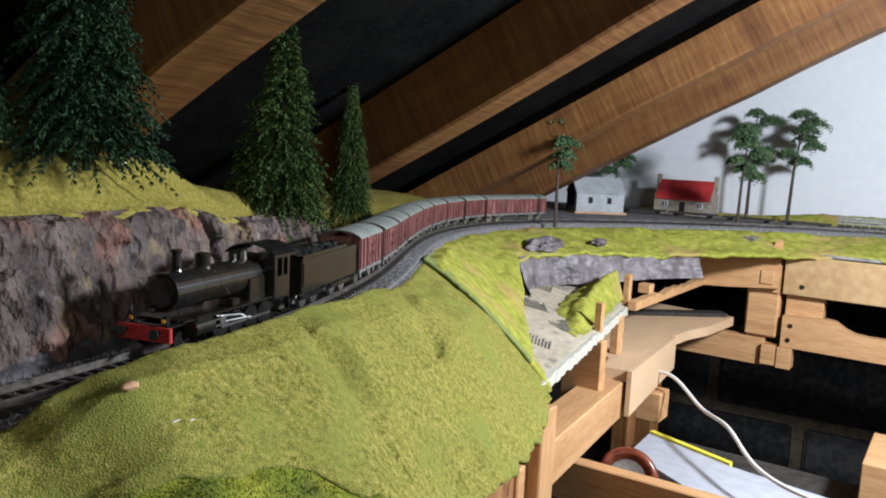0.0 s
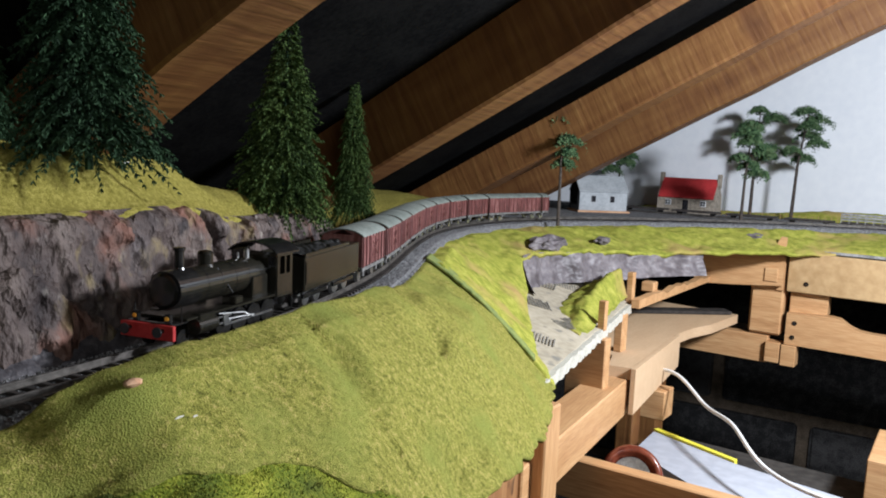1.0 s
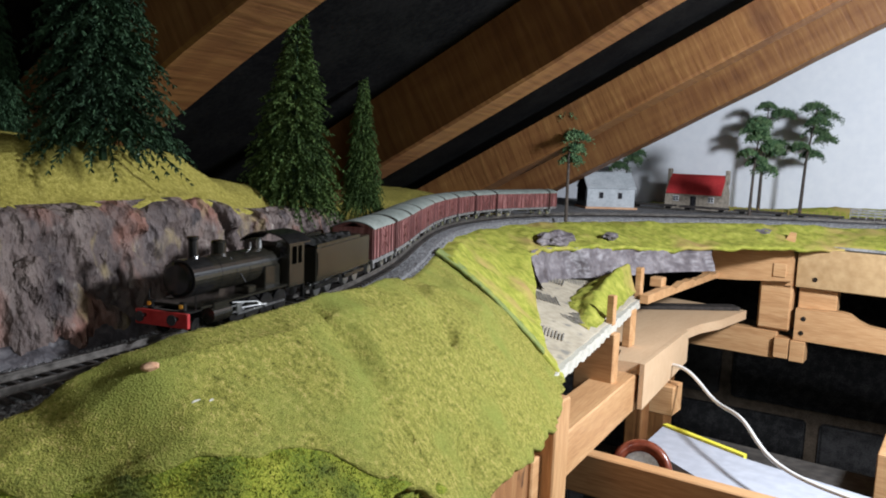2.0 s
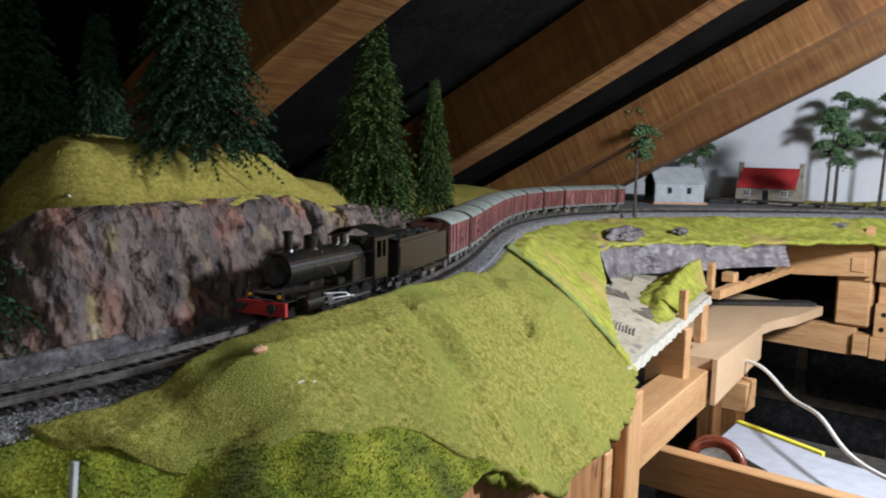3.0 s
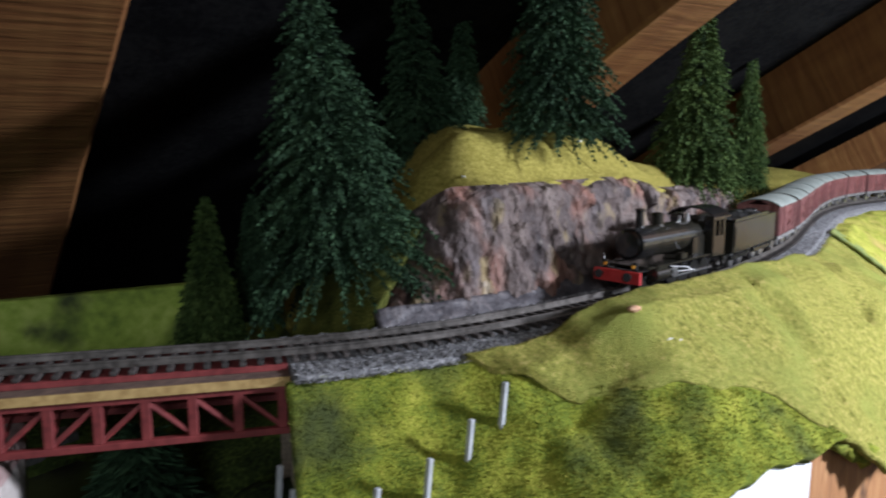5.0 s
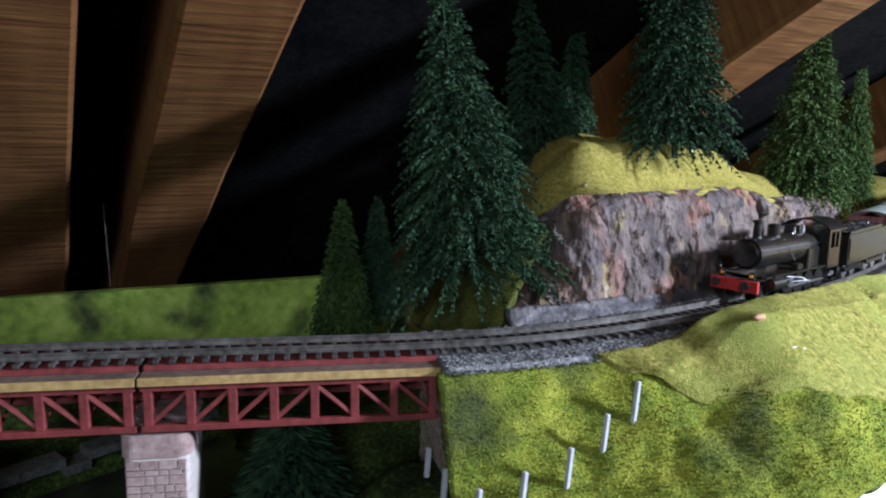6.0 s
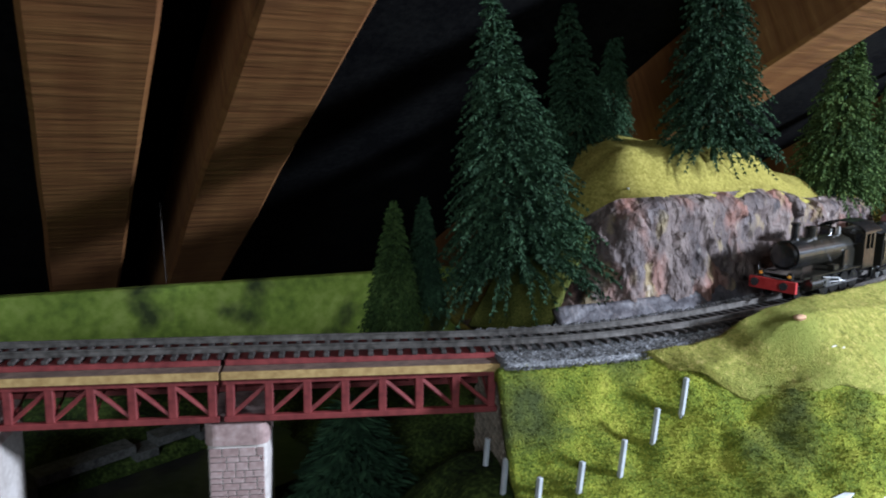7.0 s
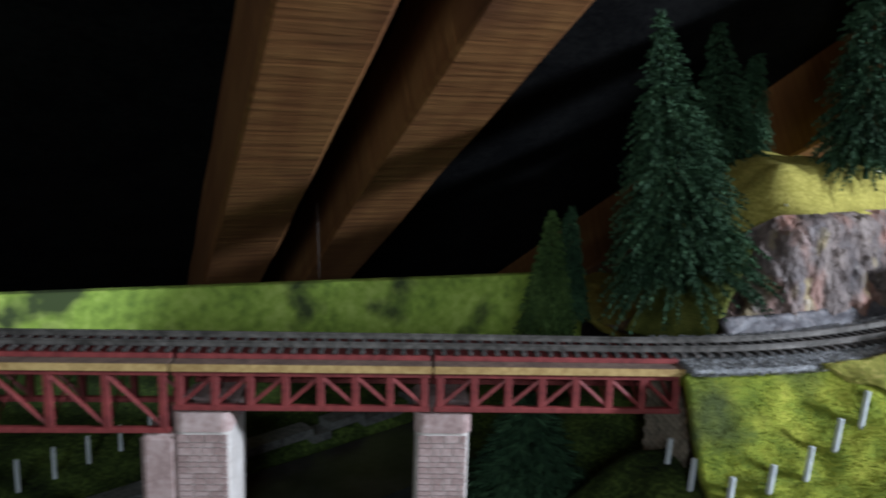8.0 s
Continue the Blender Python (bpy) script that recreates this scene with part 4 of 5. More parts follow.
    for s in (-1, 1):
        bm = bmesh.new()
        lathe(bm, [(0.001, 0), (0.0042, 0.0002), (0.0042, 0.0150), (0.001, 0.0152)], 20, pose(X(0.0335), s * 0.0128, 0.0098, 0, 90, 0))
        cbox(bm, X(0.032), X(0.0195), s * 0.0128 - 0.003, s * 0.0128 + 0.003, 0.0115, 0.0160, 0.0006)
        part("cylinder", bm, OLIVE, e)
        bm = bmesh.new()
        cbox(bm, X(0.0455), X(0.033), s * 0.0150 - 0.0004, s * 0.0150 + 0.0004, 0.0078, 0.0088, 0.0001)
        cbox(bm, X(0.0455), X(0.033), s * 0.0150 - 0.0004, s * 0.0150 + 0.0004, 0.0112, 0.0120, 0.0001)
        cbox(bm, X(0.043), X(0.0385), s * 0.0150 - 0.0008, s * 0.0150 + 0.0008, 0.0074, 0.0124, 0.0003)
        rod(bm, (X(0.040), s * 0.0150, 0.0098), (X(0.066), s * 0.0152, 0.0078), 0.0005, seg=6)
        part("connecting_rod", bm, STEEL, e, "bright steel connecting rod and slide bars")
        bm = bmesh.new()
        cbox(bm, X(0.0865), X(0.0415), s * 0.0138 - 0.0004, s * 0.0138 + 0.0004, 0.0058, 0.0070, 0.0002)
        part("coupling_rod", bm, STEEL, e, "bright steel coupling rod")
        bm = bmesh.new()
        rod(bm, (X(0.036), s * 0.0145, 0.0135), (X(0.058), s * 0.0145, 0.0105), 0.0004, seg=6)
        rod(bm, (X(0.058), s * 0.0145, 0.0105), (X(0.066), s * 0.0150, 0.0065), 0.0004, seg=6)
        part("valve_rod", bm, STEEL, e)
        for d in (0.043, 0.0565, 0.070, 0.0835):
            wheel(e, X(d), s * 0.0118, 0.0066)
        wheel(e, X(0.0135), s * 0.0095, 0.0046, "leading_wheel")
        bm = bmesh.new()
        rod(bm, (X(0.014), s * 0.0105, zc + 0.0028), (X(0.089), s * 0.0105, zc + 0.0028), 0.00028, seg=6)
        part("handrail", bm, BLACK, e)
        bm = bmesh.new()
        cbox(bm, X(0.058), X(0.051), s * 0.0118 - 0.0024, s * 0.0118 + 0.0024, 0.0155, 0.0195, 0.0006)
        part("air_pump" if s > 0 else "sand_box", bm, OLIVE, e)
        bm = bmesh.new()
        rod(bm, (X(0.046), s * 0.0060, zc + 0.0078), (X(0.053), s * 0.0108, zc - 0.006), 0.0004, seg=6)
        part("feed_pipe", bm, BLACK, e)
        # cab side with its window opening
        bm = bmesh.new()
        y = s * 0.0152
        for x0, x1, z0, z1 in ((0.105, 0.089, 0.0135, 0.0265), (0.0915, 0.089, 0.0265, 0.0395), (0.105, 0.1025, 0.0265, 0.0395), (0.1025, 0.0915, 0.0370, 0.0395), (0.0982, 0.0968, 0.0265, 0.037)):
            cbox(bm, X(x0), X(x1), y - 0.0005, y + 0.0005, z0, z1)
        part("cab_side", bm, OLIVE, e)
        bm = bmesh.new()
        cbox(bm, X(0.1065), X(0.098), s * 0.0140 - 0.001, s * 0.0140 + 0.001, 0.004, 0.0052, 0.0002)
        cbox(bm, X(0.1065), X(0.1055), s * 0.0140 - 0.001, s * 0.0140 + 0.001, 0.004, 0.0135)
        part("cab_step", bm, BLACK, e)
    bm = bmesh.new()
    cbox(bm, X(0.0895), X(0.0885), -0.0152, 0.0152, 0.0135, 0.0395)
    part("cab_front", bm, OLIVE, e)
    for y in (-0.0118, 0.0118):
        bm = bmesh.new()
        cbox(bm, X(0.0886), X(0.0883), y - 0.002, y + 0.002, 0.031, 0.037)
        part("cab_window", bm, GLASS_DARK, e)
    arc = [(0.0168 * math.sin(a) / math.sin(1.0), 0.0392 + 0.006 * (math.cos(a) - math.cos(1.0))/(1 - math.cos(1.0))) for a in (k / 6 for k in range(-6, 7))]
    bm = bmesh.new()
    prism(bm, arc + [(y, z - 0.0009) for y, z in arc[::-1]], X(0.111), X(0.0865))
    part("cab_roof", bm, BLACK, e)
    bm = bmesh.new()
    cbox(bm, X(0.106), X(0.089), -0.0150, 0.0150, 0.0130, 0.0142)
    part("cab_floor", bm, BLACK, e)
    # tender
    a, T = front + 0.119, 0.096
    t = empty("tender", chord(a, a + T), "dark olive bogie tender loaded with coal behind the locomotive", "tender")
    h = T / 2
    bm = bmesh.new()
    cbox(bm, -h, h, -0.0152, 0.0152, 0.0112, 0.0330, 0.0006)
    part("tank", bm, OLIVE, t)
    for s in (-1, 1):
        bm = bmesh.new()
        cbox(bm, -h + 0.02, h - 0.001, s * 0.0148 - 0.0004, s * 0.0148 + 0.0004, 0.0328, 0.0352, 0.0002)
        part("coping", bm, OLIVE, t)
        bm = bmesh.new()
        rod(bm, (h - 0.0012, s * 0.0156, 0.016), (h - 0.0012, s * 0.0156, 0.030), 0.0004, seg=6)
        part("handrail", bm, BLACK, t)
    bm = bmesh.new()
    v = [[bm.verts.new((-h + 0.024 + 0.068 * i / 20, -0.0142 + 0.0284 * j / 10, 0.0332 + 0.0028 * max(0, 1 - abs(j - 5) / 5) + 0.0016 * noise.noise((i * 0.9, j * 0.9, 0)))) for j in range(11)] for i in range(21)]
    for i in range(20):
        for j in range(10):
            bm.faces.new((v[i][j], v[i + 1][j], v[i + 1][j + 1], v[i][j + 1]))
    part("coal_load", bm, COAL, t)
    bm = bmesh.new()
    rod(bm, (-h + 0.011, 0, 0.033), (-h + 0.011, 0, 0.0352), 0.0042, seg=18)
    part("water_lid", bm, BLACK, t)
    bm = bmesh.new()
    cbox(bm, -h + 0.002, h - 0.002, -0.008, 0.008, 0.0085, 0.0112)
    part("underframe", bm, BLACK, t)
    for x in (-0.034, -0.016, 0.016, 0.034):
        wheelset(t, x, 0.0056)
        for s in (-1, 1):
            bm = bmesh.new()
            cbox(bm, x - 0.010, x + 0.010, s * 0.0118 - 0.001, s * 0.0118 + 0.001, 0.0060, 0.0090, 0.0004)
            part("bogie_frame", bm, BLACK, t)
    for y in (-0.0095, 0.0095):
        bm = bmesh.new()
        rod(bm, (-h, y, 0.0115), (-h - 0.003, y, 0.0115), 0.0009, seg=8)
        rod(bm, (-h - 0.003, y, 0.0115), (-h - 0.0036, y, 0.0115), 0.0024, seg=14)
        part("buffer", bm, BLACK, t)


FRONT = arc_at_y(0.318)
locomotive(FRONT)
goods_train(FRONT)


# ---- timber benchwork ----
def timber(name, p0, p1, wide, high, mat, label, category="timber", c=0.0015, group=""):
    """A squared length of wood from p0 to p1 (centre line)."""
    p0, p1 = Vector(p0), Vector(p1)
    d = p1 - p0
    bm = bmesh.new()
    cbox(bm, -d.length / 2, d.length / 2, -wide / 2, wide / 2, -high / 2, high / 2, c)
    ob = part(name, bm, mat)
    ob.matrix_basis = Matrix.Translation((p0 + p1) / 2) @ d.to_track_quat("X", "Z").to_matrix().to_4x4()
    return tagged(ob, label, category, group)


def plank(name, lim, mat, label, category="timber", c=0.0012):
    bm = bmesh.new()
    x0, x1, y0, y1, z0, z1 = lim
    cx, cy, cz = (x0 + x1) / 2, (y0 + y1) / 2, (z0 + z1) / 2
    cbox(bm, x0 - cx, x1 - cx, y0 - cy, y1 - cy, z0 - cz, z1 - cz, c)
    ob = part(name, bm, mat)
    ob.location = (cx, cy, cz)
    return tagged(ob, label, category)


def plate(name, outline, thick, place, turn, mat, label, category):
    """A board standing upright: outline in (along, up), starting at place and running towards turn degrees."""
    bm = bmesh.new()
    a = [bm.verts.new((x, 0, z)) for x, z in outline]
    b = [bm.verts.new((x, thick, z)) for x, z in outline]
    n = len(outline)
    for k in range(n):
        bm.faces.new((a[k], a[(k + 1) % n], b[(k + 1) % n], b[k]))
    bm.faces.new(a[::-1])
    bm.faces.new(b)
    ob = part(name, bm, mat)
    ob.matrix_basis = pose(*place, 0, 0, turn)
    return tagged(ob, label, category)


def screw(parent, x, z, y=-0.0004, r=0.0042):
    bm = bmesh.new()
    rod(bm, (x, y - 0.0008, z), (x, y + 0.002, z), r, seg=14)
    cbox(bm, x - r * 0.75, x + r * 0.75, y - 0.0010, y - 0.0008, z - 0.0005, z + 0.0005)
    part("screw", bm, BLACK, parent, "dark screw head")


timber("bench_beam", (-0.205, 0.70, 0.790), (-0.243, 1.06, 0.790), 0.046, 0.05, TIMBER, "planed pine beam carrying the layout edge", "beam")
fascia = plank("fascia_board", (-0.126, 0.75, 1.550, 1.562, 0.884, 0.954), MDF, "brown hardboard fascia screwed to the layout front", "fascia")
screw(fascia, -0.407, -0.0185, -0.0064)
plank("spacer_block", (-0.121, -0.059, 1.565, 1.60, 0.845, 0.888), TIMBER, "short pine block between two boards", "block")
wave = [(0, 0), (0.75, -0.003), (0.75, 0.040), (0.135, 0.040), (0.115, 0.042), (0.1, 0.048), (0.085, 0.058), (0.072, 0.060), (0, 0.057)]
bracket = plate("shaped_bracket", wave, 0.02, (-0.121, 1.548, 0.789), 0, TIMBER, "pine board with a curved cut-out along its top", "board")
screw(bracket, 0.014, 0.040)
screw(bracket, 0.012, 0.014)
plank("corner_post", (-0.187, -0.130, 1.556, 1.600, 0.800, 0.905), TIMBER, "short pine post under the layout corner", "post", 0.004)
plank("end_block", (-0.152, -0.127, 1.545, 1.575, 0.752, 0.789), TIMBER, "pine offcut under the shelf", "block")
plank("end_block", (-0.125, -0.100, 1.543, 1.575, 0.750, 0.788), TIMBER, "pine offcut under the shelf", "block")
plank("shelf_rail", (-0.32, -0.150, 1.556, 1.58, 0.747, 0.797), TIMBER, "pine rail under the lower shelf", "rail")
jag = [(0.0, 0.0), (0.06, 0.004), (0.147, 0.012), (0.147, 0.05), (0.147, 0.098), (0.138, 0.099), (0.130, 0.082), (0.118, 0.070), (0.104, 0.066), (0.085, 0.068), (0.068, 0.066), (0.05, 0.070), (0.022, 0.068), (0.006, 0.050), (-0.012, 0.012)]
apron = plate("apron_board", jag, 0.009, (-0.278, 1.538, 0.882), 0, TIMBER, "plywood apron with a roughly sawn top edge", "board")
bm = bmesh.new()
cbox(bm, 0.116, 0.138, -0.003, 0.0, 0.018, 0.042, 0.0008)
part("patch", bm, TIMBER, apron)
plate("apron_end", [(0, 0), (0.1, 0.0), (0.1, 0.085), (0.085, 0.10), (0.05, 0.095), (0, 0.07)], 0.012, (-0.131, 1.551, 0.884), 90, TIMBER, "plywood end piece of the layout frame", "board")
plank("grey_ledge", (-0.128, 0.02, 1.563, 1.63, 0.955, 0.960), GREY_PLASTIC, "grey strip behind the fascia top", "strip")
bm = bmesh.new()
slab(bm, [(-0.245, 1.045), (-0.214, 1.052), (-0.226, 1.20), (-0.236, 1.29), (-0.230, 1.36), (-0.214, 1.42), (-0.203, 1.545), (-0.6, 1.60), (-0.6, 1.12), (-0.262, 1.10)], 0.814, 0.830)
tagged(part("lower_shelf", bm, PLY), "plywood lower shelf with a curved front edge", "shelf")
timber("hidden_track", (-0.42, 1.36, 0.834), (-0.22, 1.54, 0.834), 0.03, 0.006, SLEEPER, "storage track lying on the lower shelf", "track", 0.0005)
plate("plywood_bearer", [(0, 0.0), (0.10, 0.004), (0.25, 0.010), (0.25, 0.0612), (0.0, 0.0612)], 0.0062, (-0.2065, 1.045, 0.770), 95, PLY, "plywood arm under the lower shelf", "board")
plank("arm_block", (-0.246, -0.206, 1.17, 1.21, 0.727, 0.770), TIMBER, "pine block fixed below the shelf arm", "block")
support = plank("support_board", (-0.279, -0.226, 0.985, 1.003, 0.76, 0.878), TIMBER, "upright pine board screwed to the beam", "board")
for x, z in ((-0.012, -0.042), (0.009, -0.03)):
    screw(support, x, z, -0.0094, 0.0035)
plank("support_post", (-0.270, -0.258, 1.12, 1.14, 0.83, 0.884), TIMBER, "thin upright pine post under the board edge", "post")
plank("stub_post", (-0.240, -0.231, 0.988, 0.998, 0.888, 0.926), TIMBER, "short upright strip at the board edge", "post", 0.0006)
plank("stub_post", (-0.283, -0.274, 1.190, 1.202, 0.885, 0.936), TIMBER, "short upright strip at the board edge", "post", 0.0006)
rng = random.Random(5)
bm = bmesh.new()
edge = [(0.0, 0.0)] + [(0.37 * k / 18, 0.012 + rng.uniform(-0.004, 0.003)) for k in range(19)] + [(0.37, 0.0)]
prism(bm, edge[::-1], 0, 0.012, pose(0, 0, 0))
ob = part("edge_strip", bm, TIMBER)
ob.matrix_basis = pose(-0.268, 1.175, 0.886)
tagged(ob, "rough-sawn plywood strip along the quarry edge", "strip")
plank("wood_offcut", (-0.288, -0.268, 1.265, 1.285, 0.898, 0.913), TIMBER, "small pine offcut lying on the strip", "block")


def board_fn(a, b):
    """The board rises from its front edge to the quarry face."""
    front = Vector((-0.178, 0.702, 0.8893)).lerp(Vector((-0.2745, 1.186, 0.8893)), a)
    back = Vector((-0.34, 0.78, 0.925)).lerp(Vector((-0.46, 1.34, 0.935)), a)
    return front.lerp(back, b) + Vector((0, 0, 0.0012 * noise.noise(Vector((a * 9, b * 5, 1)))))


ob = part("papered_board", grid(board_fn, 60, 30), NEWSPRINT, smooth=True)
md = ob.modifiers.new("thickness", "SOLIDIFY")
md.thickness, md.offset = 0.009, -1
tagged(ob, "insulation board covered with old newsprint", "board")
bm = bmesh.new()
n = 70
low, high = [], []
for k in range(n + 1):
    t = k / n
    x, y = -0.1765 + (-0.2735 + 0.1765) * t, 0.700 + 0.487 * t
    j = rng.uniform(-0.0014, 0.0014)
    low.append((bm.verts.new((x + 0.002 + j, y, 0.8775 + rng.uniform(-0.001, 0.001))), bm.verts.new((x - 0.006, y - 0.002, 0.8775))))
    high.append((bm.verts.new((x + 0.002 + j, y, 0.8900)), bm.verts.new((x - 0.006, y - 0.002, 0.8900))))
for k in range(n):
    bm.faces.new((low[k][0], low[k + 1][0], high[k + 1][0], high[k][0]))
    bm.faces.new((high[k][0], high[k + 1][0], high[k + 1][1], high[k][1]))
    bm.faces.new((low[k][1], high[k][1], high[k + 1][1], low[k + 1][1]))
    bm.faces.new((low[k][0], low[k][1], low[k + 1][1], low[k + 1][0]))
part("cut_edge", bm, FOAM, ob, "pale ragged cut foam edge")
# faded columns of print on the paper: plain bars
PRINT = material("faded_print", [(0.3, (0.17, 0.16, 0.14)), (0.7, (0.32, 0.30, 0.26))], 0.9, 90, 400, 0.0)
for k, (a0, b0, turn, w, h, bars) in enumerate(((0.25, 0.30, 12, 0.035, 0.04, 10), (0.42, 0.62, 25, 0.04, 0.045, 11), (0.58, 0.75, 12, 0.04, 0.04, 10), (0.45, 0.25, 70, 0.035, 0.045, 9), (0.70, 0.62, 20, 0.04, 0.04, 10))):
    bm = bmesh.new()
    for i in range(bars):
        y = -h / 2 + h * i / bars
        wd = w * rng.uniform(0.6, 1.0)
        cbox(bm, -w / 2, -w / 2 + wd, y, y + h / bars * 0.4, 0, 0.0006)
    q = part("print_column", bm, PRINT, ob)
    p, px, py = board_fn(a0, b0), board_fn(a0 + 0.02, b0), board_fn(a0, b0 + 0.02)
    ex = (px - p).normalized()
    nn = (py - p).cross(ex) * -1
    nn = nn.normalized() * (1 if nn.z > 0 else -1)
    q.matrix_basis = Matrix.Translation(p + nn * 0.0006) @ nn.to_track_quat("Z", "Y").to_matrix().to_4x4() @ pose(0, 0, 0, 0, 0, turn)
    tagged(q, kind="stuff")


def hump_fn(a, b):
    """A flap of matting along the board's edge, rising towards the taller stub."""
    front = Vector((-0.231, 0.925, 0.8905)).lerp(Vector((-0.276, 1.180, 0.8905)), a)
    width = 0.02 + 0.075 * math.sin(math.pi * (0.12 + 0.7 * a))
    up = 0.048 * soft(a, [(0, 0.05), (0.45, 0.55), (1, 1.0)]) * soft(b, [(0, 0.25), (0.30, 1.0), (0.55, 0.62), (1, 0.0)])
    p = front + Vector((-width * b, 0.25 * width * b, up + 0.010 * b))
    return rough(p, 0.004, 55, 2)


sheet("grass_scrap", GRASS_BRIGHT, hump_fn, 50, 50, 0.002, "scrap of green grass matting humped on the board", "matting", kind="")


def quarry_fn(a, b):
    y = 0.955 + 0.53 * a
    v1 = soft(y, BANK_EDGE)
    z1 = soft(y, [(0.95, 0.948), (1.0, 0.966), (1.2, 0.961), (1.5, 0.950)])
    p = beside(arc_at_y(y), v1 - 0.002 + 0.016 * (1 - b) ** 1.5, 0.918 + (z1 - 0.918) * b)
    k = 0.007 * noise.fractal(p * 30, 0.9, 2.0, 5)
    return p + Vector((0.8, -0.5, 0.1)) * k * min(1, (1 - b) * 6 + 0.2)


sheet("quarry_face", ROCK_GREY, quarry_fn, 160, 30, 0.0, "grey plaster quarry face below the bank", "rock")


def outcrop(place, sx, sy, sz, seed):
    bm = bmesh.new()
    bmesh.ops.create_icosphere(bm, subdivisions=4, radius=1)
    for v in bm.verts:
        d = v.co.normalized()
        k = 1 + 0.35 * noise.fractal(d * 1.8 + Vector((seed, 0, 0)), 0.9, 2.0, 4)
        v.co = Vector((d.x * sx * k, d.y * sy * k, d.z * sz * k))
    ob = part("rock_outcrop", bm, ROCK_GREY)
    ob.location = place
    tagged(ob, "grey plaster rock outcrop in the grass bank", "rock", "rock outcrops")


outcrop((-0.392, 1.13, 0.970), 0.022, 0.045, 0.014, 1)
outcrop((-0.348, 1.24, 0.974), 0.010, 0.02, 0.006, 2)
outcrop((-0.19, 1.545, 0.974), 0.02, 0.02, 0.008, 3)
plate("rough_fascia", [(0, -0.40), (0.425, -0.40), (0.425, -0.067), (0.30, -0.055), (0.2, -0.04), (0.1, -0.012), (0, 0.009)], 0.012, (-0.066, 0.333, 0.936), 108, ROUGH_PLY, "rough brown plywood fascia below the mound", "fascia")
plate("white_sheet", [(0, -0.3), (0.136, -0.3), (0.136, 0.0), (0.08, 0.004), (0, 0.0)], 0.003, (-0.0445, 0.20, 0.948), 98, WHITE_PLASTIC, "white plastic sheet below the meadow edge", "panel")
timber("front_post", (-0.186, 0.738, 0.40), (-0.186, 0.738, 0.868), 0.03, 0.03, TIMBER, "pine leg under the layout corner", "post")
timber("low_beam", (-0.26, 0.912, 0.725), (0.45, 0.94, 0.725), 0.02, 0.05, TIMBER, "planed pine cross beam below the layout", "beam")
plank("leg", (-0.250, -0.226, 1.10, 1.13, 0.0, 0.775), RAFTER, "dark timber leg of the layout", "post")
plank("leg", (-0.30, -0.26, 1.30, 1.34, 0.0, 0.80), RAFTER, "dark timber leg of the layout", "post")
plank("storage_shelf", (-0.24, 0.5, 0.952, 1.26, 0.66, 0.678), DARK, "dark board shelf below the layout", "shelf")
bm = bmesh.new()
slab(bm, [(-0.210, 1.146), (-0.206, 1.06), (-0.06, 0.965), (0.30, 0.965), (0.30, 1.04), (-0.088, 1.103)], 0.679, 0.718)
tagged(part("paper_pad", bm, PAPER), "thick pad of white paper lying on the shelf", "paper")
bm = bmesh.new()
slab(bm, [(-0.211, 1.148), (-0.088, 1.105), (-0.086, 1.112), (-0.207, 1.156)], 0.679, 0.721)
tagged(part("yellow_folder", bm, YELLOW), "bright yellow folder behind the white paper", "folder")
bm = bmesh.new()
lathe(bm, [(0.012, 0.0), (0.030, 0.002), (0.037, 0.010), (0.037, 0.020), (0.033, 0.026), (0.027, 0.024), (0.024, 0.010), (0.010, 0.008)], 48, pose(0, 0, 0, 62, 0, 24))
ob = part("turned_bowl", bm, MAHOGANY, smooth=True)
ob.location = (-0.178, 0.975, 0.716)
tagged(ob, "glossy dark brown turned wooden bowl on its side", "bowl")
bm = bmesh.new()
lathe(bm, [(0.010, 0.0), (0.023, 0.0), (0.023, 0.003), (0.010, 0.003)], 40, pose(0, 0, 0.0, 62, 0, 24) @ pose(0, 0, 0.010))
part("rim", bm, STEEL, ob, "metal inner rim")
plank("wood_box", (0.056, 0.20, 1.16, 1.30, 0.679, 0.745), TIMBER, "plain pine box on the shelf", "box")

cu = bpy.data.curves.new("mains_cable", "CURVE")
cu.dimensions, cu.bevel_depth, cu.bevel_resolution = "3D", 0.0026, 4
sp = cu.splines.new("NURBS")
pts = [(-0.25, 1.21, 0.79), (-0.223, 1.20, 0.797), (-0.198, 1.19, 0.799), (-0.170, 1.17, 0.786), (-0.140, 1.14, 0.772), (-0.113, 1.11, 0.775), (-0.088, 1.08, 0.778), (-0.066, 1.05, 0.767), (-0.045, 1.02, 0.760), (-0.022, 1.0, 0.756), (0.005, 0.98, 0.756), (0.04, 0.965, 0.757), (0.10, 0.95, 0.757), (0.25, 0.945, 0.756)]
sp.points.add(len(pts) - 1)
for q, p in zip(sp.points, pts):
    q.co = (*p, 1)
sp.use_endpoint_u = True
cu.materials.append(CABLE)
tagged(new("mains_cable", cu), "white plastic cable hanging from the shelf", "cable")


